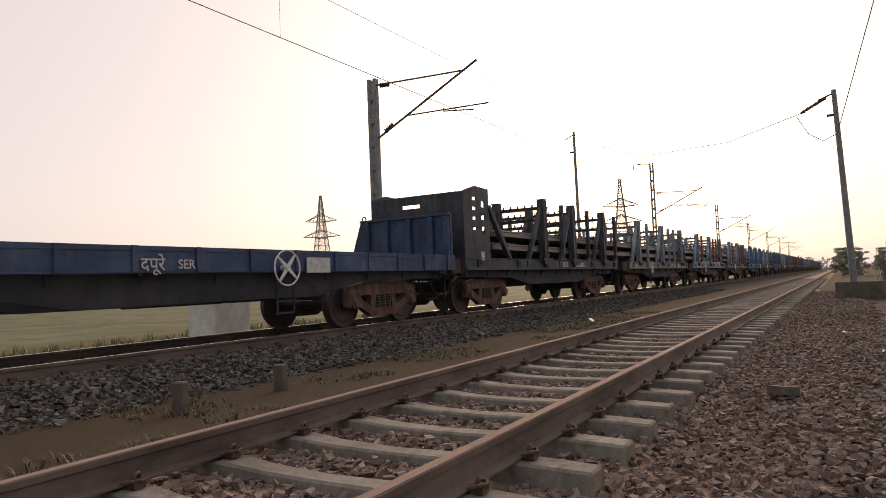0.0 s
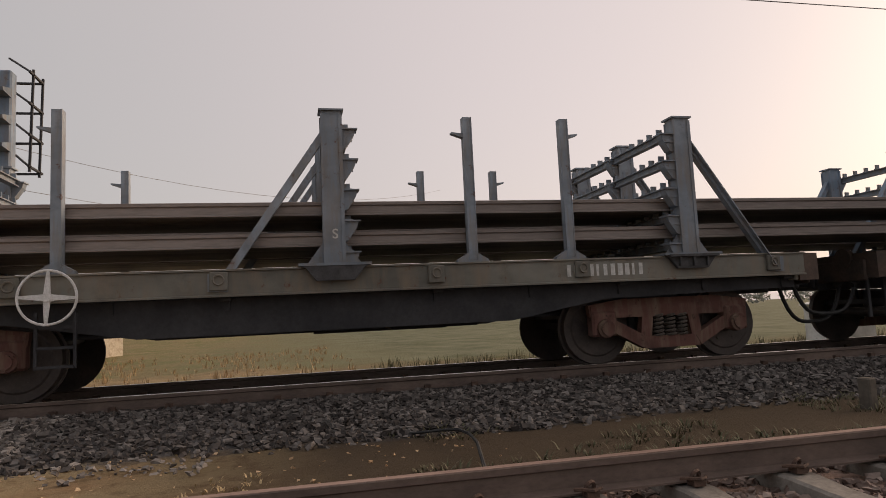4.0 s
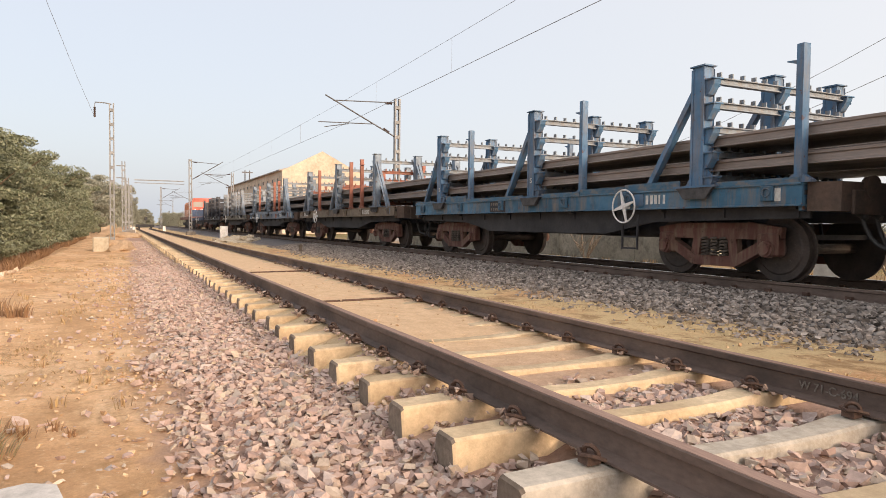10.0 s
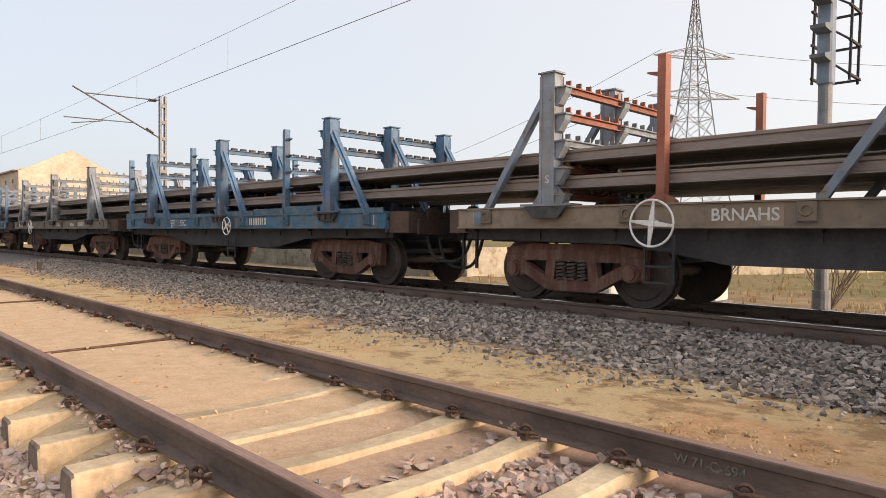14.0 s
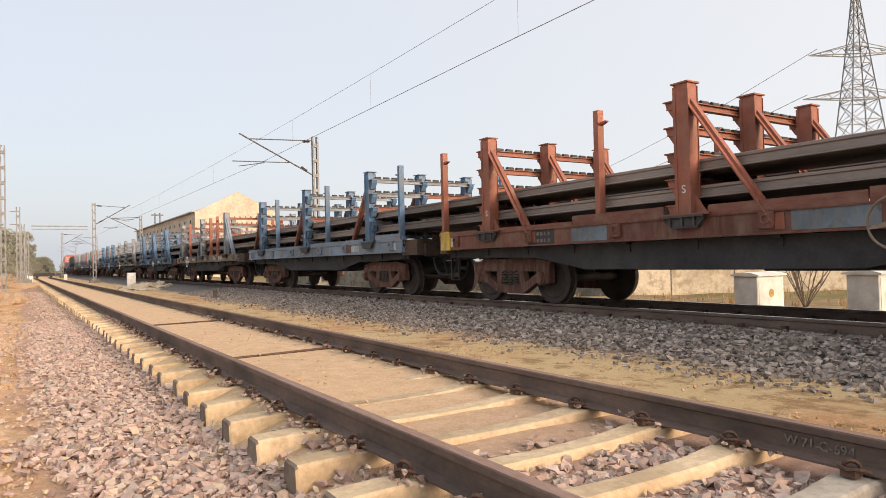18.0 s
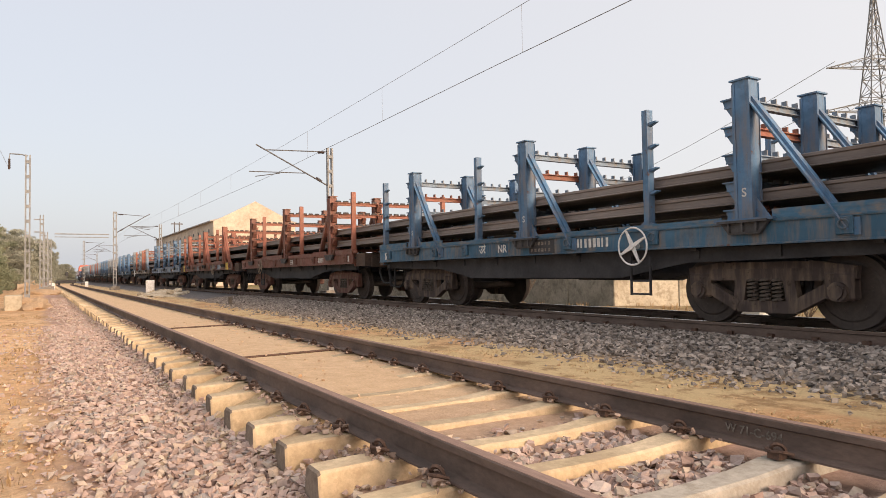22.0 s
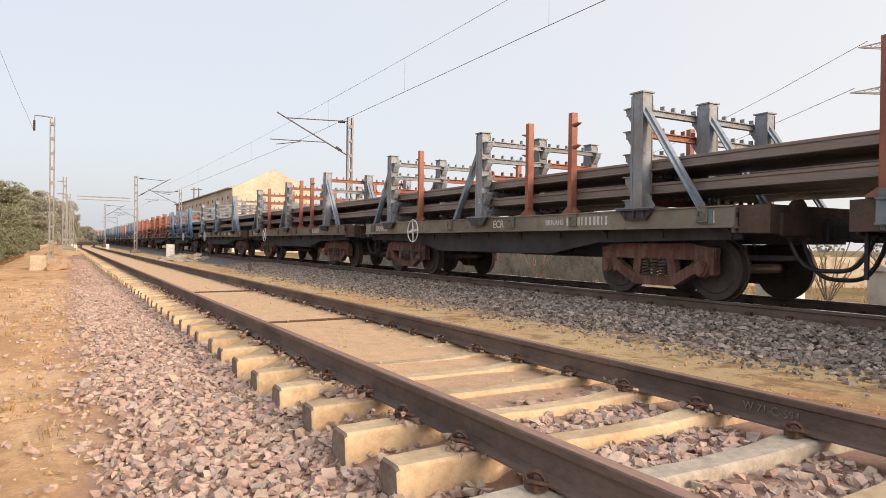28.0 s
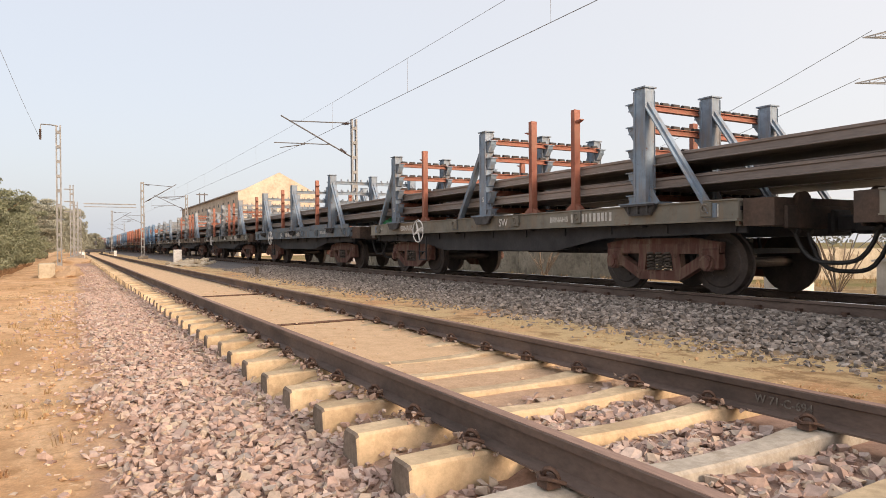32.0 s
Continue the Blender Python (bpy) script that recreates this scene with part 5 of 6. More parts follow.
def pocket_shape(bm):
    box(bm, -0.05, 0.0, -0.10, 0.10, 1.16, 1.37, 0.01)
    ring(bm, (-0.06, 0, 1.28), (1, 0.2, 0), 0.055, 0.012, 12, 5)


def row_shape(build):
    def joined(bm):
        for k in range(6):
            tmp = bmesh.new()
            build(tmp)
            bmesh.ops.translate(tmp, verts=tmp.verts[:], vec=(-0.62 + k * 0.25, 0, 0))
            me = bpy.data.meshes.new("tmp")
            tmp.to_mesh(me)
            tmp.free()
            bm.from_mesh(me)
            bpy.data.meshes.remove(me)
    return joined


def rack(parent, y, kind, slant, post, beam, brace, odd, far=False):
    """Three posts across the deck with roller beams between them; slant is the end towards which the braces lean."""
    r = part("rack", mesh("rack_sill", lambda bm: box(bm, -1.63, 1.63, -0.12, 0.12, SOLE_HI - 0.06, SOLE_HI + 0.001), M[post]), None, parent, "", pose(0, y, 0, 0, 0, 0 if slant < 0 else 180))
    for x in (-1.55, 0.0, 1.55):
        part("post", mesh("post", post_shape, M[post]), None, r, "", pose(x, 0, 0))
        part("brace", mesh("brace", brace_shape, M[brace]), None, r, "", pose(x, 0, 0))
    for x in (-1.66, 1.66):
        part("shoe", mesh("shoe", shoe_shape, M["shoe"]), None, r, "dark steel post shoe", pose(x, 0, 0))
    for i, z in enumerate(BEAMS):
        for h in (-0.775, 0.775):
            c = odd if (i + (h > 0)) % 3 == 0 else beam
            if far:
                part("roller_beam", mesh("far_" + kind, lambda bm: (beam_shape(bm), row_shape(roller_shape if kind == "rollers" else finger_shape)(bm)), M[c]), None, r, "", pose(h, 0.19, z))
                continue
            part("roller_beam", mesh("roller_beam", beam_shape, M[c]), None, r, "", pose(h, 0.19, z))
            shape, paint = (roller_shape, M["spring"]) if kind == "rollers" else (finger_shape, M[c])
            for k in range(6):
                part("roller" if kind == "rollers" else "spacer", mesh(kind, shape, paint), None, r, "", pose(h - 0.62 + k * 0.25, 0.19, z))
    return r


def neck_shape(bm):
    """The narrower, tapered end of the frame round the coupler, with a rubbing pad on top of it."""
    prism(bm, [(-1.50, 0.0), (-1.40, 0.40), (1.40, 0.40), (1.50, 0.0)], "z", 1.02, 1.40)
    box(bm, -1.20, 1.20, 0.38, 0.44, 0.98, 1.30, 0.02)
    for x in (-0.82, 0.82):
        rod(bm, (x, 0.36, 1.33), (x, 0.455, 1.33), 0.15, 14, 0.16)


def hanger_shape(bm):
    """Two flat bars that hang from the frame's end."""
    for y in (-0.14, 0.16):
        box(bm, -0.02, 0.02, y - 0.022, y + 0.022, 0.44, 1.04)


def kerb_shape(bm):
    box(bm, -0.009, 0.009, -0.5, 0.5, 0, 1)


M["neck"] = mottled("rusty_dark_draw_beam", (0.035, 0.030, 0.028), (0.105, 0.068, 0.050), 2.5, 0.8, 0.0, 20, 0.3, 0.004)


def kerbs(wagon, k, spots, body):
    """Upright plates along the deck's edge between the posts, of uneven height, with lashing rings."""
    r = random.Random(k + 40)
    stops = sorted([SOLE_END - 0.03, -SOLE_END + 0.03] + [y + d for y in spots for d in (-0.36, 0.36)])
    for a, b in zip(stops[0::2], stops[1::2]):
        while b - a > 0.5:
            c = min(b, a + r.choice((1.3, 1.9, 2.7)))
            if b - c < 0.6:
                c = b
            h = r.choice((0.07, 0.10, 0.13, 0.16))
            part("edge_plate", mesh("edge_plate", kerb_shape, M[body]), None, wagon, "", pose(-SIDE - 0.034, (a + c) / 2, SOLE_HI - 0.03) @ Matrix.Diagonal((1, c - a - 0.015, h + 0.03, 1)))
            a = c
    part("edge_plate", mesh("edge_plate", kerb_shape, M[body]), None, wagon, "", pose(SIDE + 0.034, 0, SOLE_HI - 0.03) @ Matrix.Diagonal((1, 2 * SOLE_END - 0.1, 0.13, 1)))


def frame_of(wagon, body, near=True, truck="bogie"):
    for s in (-1, 1):
        part("sole_bar", mesh("sole_bar", sole_shape, M[body]), None, wagon, "", pose(s * SIDE, 0, 0, 0, 0, 0 if s < 0 else 180))
        part("belly_plate", mesh("belly_plate", belly_shape, M["black"]), None, wagon, "sooty black lower frame", pose(s * (SIDE - 0.20), 0, 0))
        part("headstock", mesh("headstock", lambda bm: box(bm, -1.53, 1.53, -0.02, 0.05, 1.02, 1.38, 0.012), M[body]), None, wagon, "", pose(0, s * (SOLE_END - 0.06), 0))
        part("draw_beam", mesh("draw_beam", neck_shape, M["neck"]), None, wagon, "rusty tapered beam round the coupler", pose(0, s * SOLE_END, 0, 0, 0, 0 if s > 0 else 180))
        part("coupler", mesh("coupler", coupler_shape, M["black"]), None, wagon, "knuckle coupler", pose(0, s * HALF, 0, 0, 0, 0 if s > 0 else 180))
    if near:
        part("hanger", mesh("hanger", hanger_shape, M["black"]), None, wagon, "hanging steel bars", pose(-1.12, SOLE_END + 0.18, 0))
    part("brake_hose", mesh("brake_hose", hose_shape, M["rubber"]), None, wagon, "hanging rubber hoses", Matrix.Translation((0, -HALF, 0)) @ Matrix.Diagonal((1, -1, 1, 1)))
    underframe(wagon, np.linspace(-6.2, 6.2, 6) if near else (-4.5, -1.5, 1.5, 4.5))
    for s in (-1, 1):
        bogie(wagon, s * 4.57, M[truck])


def hand_brake(wagon, y, size=1.0, turn=8, paint="white"):
    w = part("hand_wheel", mesh("hand_wheel", hand_wheel_shape, M[paint]), None, wagon, "%s four-spoke hand brake wheel" % ("white" if paint == "white" else "dusty brown"), pose(-SIDE - 0.16, y, 1.15) @ Matrix.Diagonal((size, size, size, 1)))
    for k in range(4):
        part("spoke", mesh("spoke", spoke_shape, M[paint]), None, w, "", pose(0, 0, 0, 90 * k + turn))
    part("hub", mesh("hub", hub_shape, M[paint]), None, w)
    part("ladder", mesh("ladder", ladder_shape, M["black"]), None, wagon, "", pose(-SIDE - 0.05, y - 0.05, 0))


# number: (body, posts, beams, odd beam, braces, stanchions, slants front to rear, roller kind, hand wheel, lettering)
WAGONS = {
    -2: ("dusk", "dusk", "dusk", "dusk", "dusk", "dusk", (1, 1, 1), "fingers", None, "SECR"),
    -1: ("olive", "grey", "grey", "grey", "grey", "grey", (1, 1, -1), "fingers", 3.0, "BRNAHS"),
    0: ("steel", "steel", "grey", "grey", "steel", "red", (1, 1, -1), "fingers", 3.0, ""),
    1: ("tan", "steel", "grey", "red", "steel", "red", (1, 1, -1), "fingers", 3.0, ""),
    2: ("teal", "blue", "grey", "grey", "blue", "blue", (1, 1, 1), "fingers", -3.1, ""),
    3: ("olive", "grey", "grey", "grey", "grey", None, (1, 1, -1), "fingers", 3.0, "SWR"),
    4: ("teal", "blue", "blue", "blue", "blue", "blue", (-1, -1, -1), "rollers", -0.6, "SEC"),
    5: ("tan", "grey", "red", "grey", "steel", "red", (1, 1, -1), "fingers", 3.0, "SECR"),
    6: ("steel", "blue", "grey", "red", "maroon", "blue", (1, 1, 1), "rollers", None, ""),
    7: ("maroon", "red", "red", "red", "red", "red", (-1, -1, -1), "rollers", -2.7, ""),
    8: ("maroon", "maroon", "red", "red", "maroon", "red", (1, 1, 1), "rollers", 3.0, "SER"),
    9: ("teal", "blue", "steel", "red", "blue", "blue", (-1, -1, -1), "fingers", -2.8, "NR"),
    10: ("tan", "steel", "grey", "grey", "steel", None, (1, 1, -1), "fingers", 3.0, "ER"),
    11: ("tan", "grey", "red", "grey", "steel", "red", (1, 1, -1), "fingers", 3.0, "BRNAHS"),
    12: ("olive", "grey", "grey", "red", "steel", "red", (1, 1, -1), "fingers", 3.0, "ECR"),
    13: ("slate", "steel", "steel", "steel", "steel", "red", (-1, -1, -1), "fingers", 3.05, "ECR"),
    14: ("olive", "steel", "red", "red", "steel", "red", (1, 1, -1), "rollers", 3.0, "SW"),
}
MORE = [("steel", "steel", "grey", "red"), ("tan", "grey", "red", "grey"), ("teal", "blue", "steel", "steel"), ("olive", "steel", "grey", "grey")]
for k in range(15, 22):
    c = MORE[k % 4]
    WAGONS[k] = (c[0], c[1], c[2], c[3], c[1], "red" if k % 3 else "blue", (1, 1, -1) if k % 2 else (-1, -1, -1), "fingers", 3.0, "")
TONE = {"dusk": "dark blue-grey", "olive": "weathered grey-green", "steel": "faded steel-blue", "tan": "dusty brown", "slate": "dark slate-grey", "blue": "bright blue", "teal": "dark teal-blue", "maroon": "rust-red", "grey": "pale grey", "red": "red-oxide"}
TRAIN = []


def rail_wagon(k):
    body, post, beam, odd, brace, stan, slants, kind, wheel, text = WAGONS[k]
    w = thing("rail_wagon", "%s flat wagon with %s posts carrying long rails" % (TONE[body], TONE[post]), "railway wagon", group="long-rail wagons")
    frame_of(w, body, k < 14, "dark_bogie" if k == 9 else "bogie")
    spots = (4.45 if k in (4, 9) else RACK, 0.0, -RACK) if k != -2 else (1.35, -1.25, -4.65)
    if body not in ("tan", "olive", "dusk"):
        kerbs(w, k, spots, body)
    for y, s in zip(spots, slants):
        # a positive slant leans the brace to the front
        rack(w, y, kind, 1 if s > 0 else -1, post, beam, brace, odd, k > 14)
        if stan:
            ys = y - 1.68 if s > 0 else y + 1.68
            if abs(ys) < HALF - 0.3:
                for x in (-1.55, 1.55):
                    p = part("stanchion", mesh("stanchion", stanchion_shape, M[stan]), None, w, "", pose(x, ys, 0))
                    for z in (3.0, 2.65, 2.3, 1.95) if k in (4, 9, 13) else (3.0, 2.6) if (k + int(x > 0)) % 3 == 0 else (3.0,):
                        part("peg", mesh("peg", peg_shape, M[stan]), None, p, "", pose(0, 0, z, 0, 0, 0 if s < 0 else 180))
    for y in (-5.9, -3.1, -1.2, 2.1 if k == 9 else 1.3, 3.85 if k == 4 else 3.4, 5.8):
        part("lashing_pocket", mesh("pocket", pocket_shape, M[body]), None, w, "", pose(-SIDE - 0.02, y, 0))
    if wheel is not None:
        hand_brake(w, wheel, 0.72 if k == 4 else 1.0, {-1: 2, 11: 48, 5: 6, 13: 4}.get(k, k * 37 % 90), "sand_panel" if k in (7, 8) else "white")
    if slants == (1, 1, -1):
        yp = {5: 1.95, 14: 3.95}.get(k, 5.24)
        part("panel", mesh("panel", lambda bm: box(bm, -0.004, 0, -0.42, 0.42, -0.13, 0.13), M["sand_panel"]), None, w, "brown painted panel", pose(-SIDE - 0.02, yp, 1.24))
        words("lettering", "BRNAHS", 0.20, M["letter"], w, FLANK(yp, 1.17, -SIDE - 0.026), "white stencilled letters")
    if text and text != "BRNAHS":
        words("lettering", text, 0.22, M["letter"], w, FLANK({4: 2.2, -2: -0.4, 9: 0.77}.get(k, -0.7), 1.17, -SIDE - 0.021), "white stencilled letters")
    if slants == (1, 1, -1) and text and text != "BRNAHS":
        words("lettering", "BRNAHS", 0.14, M["letter"], w, FLANK(-2.55, 1.17, -SIDE - 0.021), "small white stencilled letters")
    bars("lettering", 1.1, 0.15, M["letter"], w, FLANK({4: -1.7, -2: -1.85, 13: 0.7, 9: -1.65}.get(k, -3.45), 1.18, -SIDE - 0.021), 11, "white stencilled figures")
    part("plate", mesh("square_plate", lambda bm: box(bm, -0.006, 0, -0.09, 0.09, -0.09, 0.09), M["letter"]), None, w, "small white plate", pose(-SIDE - 0.02, -6.0 if k % 2 == 0 else 6.0, 1.25))
    if k in (7, 9, 2):
        y0 = {7: 3.1, 9: -0.46, 2: 1.5}[k]
        part("panel", mesh("data_panel", lambda bm: box(bm, -0.004, 0, -0.36, 0.36, -0.15, 0.15), M["black"]), None, w, "black data panel", pose(-SIDE - 0.02, y0, 1.24))
        for dz in (0.06, -0.06):
            bars("lettering", 0.6, 0.06, M["chalk"], w, FLANK(y0, 1.17 + dz, -SIDE - 0.025), 6, "small white figures")
    if k in (4, 9, 13):
        words("lettering", {4: "दपूम", 9: "उरे", 13: "पूमरे"}[k], 0.24, M["letter"], w, FLANK({4: 2.95, 9: 1.47, 13: 1.75}[k], 1.18, -SIDE - 0.021), "white stencilled letters")
    if k == 0:
        for y0, z0, dy, dz, c in ((2.35, 1.17, 0.30, 0.14, "olive"), (2.0, 1.12, 0.11, 0.08, "red"), (0.55, 1.2, 0.16, 0.05, "maroon"), (-2.3, 1.17, 0.22, 0.12, "red"), (-5.6, 1.18, 0.26, 0.12, "maroon"), (-3.2, 1.14, 0.2, 0.09, "grey")):
            bm = bmesh.new()
            box(bm, -0.005, 0, -dy, dy, -dz, dz)
            part("patch_plate", bm, M[c], w, "welded repair plate in another colour", pose(-SIDE - 0.02, y0, z0 + 0.07))
    if k == 10:                                 # loose roller arms swung out along the wagon
        for z in BEAMS[1:]:
            bm = bmesh.new()
            box(bm, -0.03, 0.03, 0.1, 0.85, -0.09, 0.0)
            box(bm, -0.05, 0.05, 0.1, 0.85, 0.0, 0.014)
            part("roller_arm", bm, M["grey"], w, "roller arm swung outwards", pose(-1.50, -RACK, z))
            bm = bmesh.new()
            box(bm, -0.03, 0.03, -0.85, -0.1, -0.05, 0.0)
            part("roller_arm", bm, M["grey"], w, "roller arm swung outwards", pose(1.50, 0, z))
    if k == 13:
        words("lettering", "BRNAHS", 0.17, M["letter"], w, FLANK(-3.72, 1.19, -SIDE - 0.021), "white stencilled letters")
    if k == 14:
        words("lettering", "R", 0.17, M["letter"], w, FLANK(6.05, 1.13, -SIDE - 0.021), "white stencilled letter")
        bars("lettering", 0.34, 0.11, M["letter"], w, FLANK(5.7, 1.22, -SIDE - 0.021), 4, "white stencilled figures")
    if k == 7:
        part("end_plate", mesh("end_plate", lambda bm: box(bm, -0.02, 0.3, -0.18, 0.18, -0.2, 0.2, 0.01), M["yellow"]), None, w, "yellow painted corner plate", pose(-SIDE - 0.045, SOLE_END - 0.2, 1.28))
        part("end_plate", mesh("rear_plate", lambda bm: box(bm, -0.02, 0.04, -0.22, 0.22, -0.17, 0.17, 0.01), M["yellow"]), None, w, "yellow painted panel", pose(-SIDE - 0.05, -SOLE_END + 1.0, 1.27))
        for y0, dy, c in ((-2.0, 0.5, "slate"), (-3.3, 0.45, "steel"), (-5.9, 0.3, "slate"), (1.9, 0.4, "slate")):
            bm = bmesh.new()
            box(bm, -0.005, 0, -dy, dy, -0.12, 0.12)
            part("patch_plate", bm, M[c], w, "welded repair plate in another colour", pose(-SIDE - 0.02, y0, 1.25))
    for b in (0, 1, 2) if k == 9 else (0, 1) if k > -2 else ():
        words("post_letter", "S", 0.16, M["letter"], w, FLANK(spots[b] - 0.01, 1.70, -1.55 - 0.104))
    TRAIN.append((w, -PITCH * k - RACK))
    return w


for k in sorted(WAGONS):
    rail_wagon(k)


def piece(name, parent, label, shape, *sizes, paint="dusk"):
    bm = bmesh.new()
    shape(bm, *sizes)
    return part(name, bm, M[paint], parent, label)


def bulkhead(w):
    """The tall slotted end wall of the lead rail wagon, across the deck, with braces behind it."""
    y0, y1 = 5.15, 6.47
    for x in (-1.59, 1.15):
        # side plates: solid below, slotted above
        plate = piece("side_plate", w, "dark slotted steel side plate", box, x - 0.02, x + 0.02, y0, y1, SOLE_LO + 0.1, 2.0)
        for z0, z1 in ((2.0, 2.10), (2.19, 2.35), (2.44, 2.60), (2.69, 2.85), (2.94, 3.02)):
            piece("slat", plate, "", box, x - 0.02, x + 0.02, y0 + 0.62, y1, z0, z1)
        for u0, u1 in ((y0, y0 + 0.22), (y0 + 0.42, y0 + 0.68), (y1 - 0.42, y1)):
            piece("upright", plate, "", box, x - 0.019, x + 0.019, u0, u1, 2.0, 3.02)
        piece("cap", plate, "", prism, [(y0, 3.02), (y0, 3.20), (y0 + 0.75, 3.22), (y1, 3.06), (y1, 3.02)], "x", x - 0.02, x + 0.02)
        for z in (2.1, 2.42, 2.74):
            piece("bridge", plate, "", box, x - 0.018, x + 0.018, y0 + 0.2, y0 + 0.45, z + 0.12, z + 0.28)
        bm = bmesh.new()
        bar(bm, (x, y0, 2.75), (x, y0 - 1.2, 1.4), 0.12)
        part("brace", bm, M["dusk"], w)
    wall = piece("bulkhead", w, "dark steel end wall with slots", box, -1.61, 1.17, y1, y1 + 0.05, SOLE_LO, 2.72)
    piece("top_rail", wall, "", box, -1.61, 1.17, y1, y1 + 0.05, 2.82, 3.04)
    for u0, u1 in ((-1.61, -0.35), (0.2, 0.55), (0.68, 1.10)):
        piece("bridge", wall, "", box, u0, u1, y1 + 0.001, y1 + 0.049, 2.70, 2.84)
    part("plate", mesh("small_plate", lambda bm: box(bm, -0.012, 0, -0.09, 0.09, -0.11, 0.11), M["letter"]), None, w, "small white plate", pose(-1.615, y0 + 0.45, 1.45))


bulkhead(TRAIN[0][0])


def match_wagon():
    w = thing("flat_wagon", "dark blue low-sided flat wagon with a ribbed steel end wall", "railway wagon")
    frame_of(w, "deep")
    for s in (-1, 1):
        bm = bmesh.new()
        box(bm, s * 1.60 - 0.02, s * 1.60 + 0.02, -HALF, HALF, SOLE_HI - 0.3, SOLE_HI + 0.05)
        for y in np.arange(-6.5, 6.6, 1.0):
            box(bm, s * 1.62 - 0.03, s * 1.62 + 0.03, y - 0.04, y + 0.04, SOLE_HI - 0.3, SOLE_HI + 0.05)
        part("side_board", bm, M["deep"], w)
    board = piece("end_wall", w, "blue ribbed steel end wall", prism, [(-1.60, 1.31), (-1.60, 2.44), (1.02, 2.45), (1.42, 1.31)], "y", -6.80, -6.72, paint="deep")
    for x in (-1.52, -1.08, -0.45, 0.21, 0.80):
        piece("rib", board, "", box, x - 0.07, x + 0.07, -6.73, -6.62, 1.31, 2.38, 0.02, paint="deep")
    piece("lip", board, "", box, -1.60, 1.02, -6.74, -6.66, 2.40, 2.452, paint="deep")
    bm = bmesh.new()
    ring(bm, (0.93, -6.74, 2.49), (0, 1, 0), 0.06, 0.016, 12, 5)
    part("lifting_eye", bm, M["deep"], w)
    hand_brake(w, -1.15, 1.0, 40)
    part("plate", mesh("plate", lambda bm: box(bm, -0.012, 0, -0.3, 0.3, -0.13, 0.13), M["letter"]), None, w, "small white data plate", pose(-1.652, -2.0, 1.2))
    words("lettering", "SER", 0.18, M["letter"], w, FLANK(0.72, 1.13, -1.656), "white stencilled letters")
    words("lettering", "दपूरे", 0.24, M["letter"], w, FLANK(1.25, 1.13, -1.656), "white stencilled letters")
    TRAIN.append((w, PITCH * 3 - RACK - 0.75))


match_wagon()


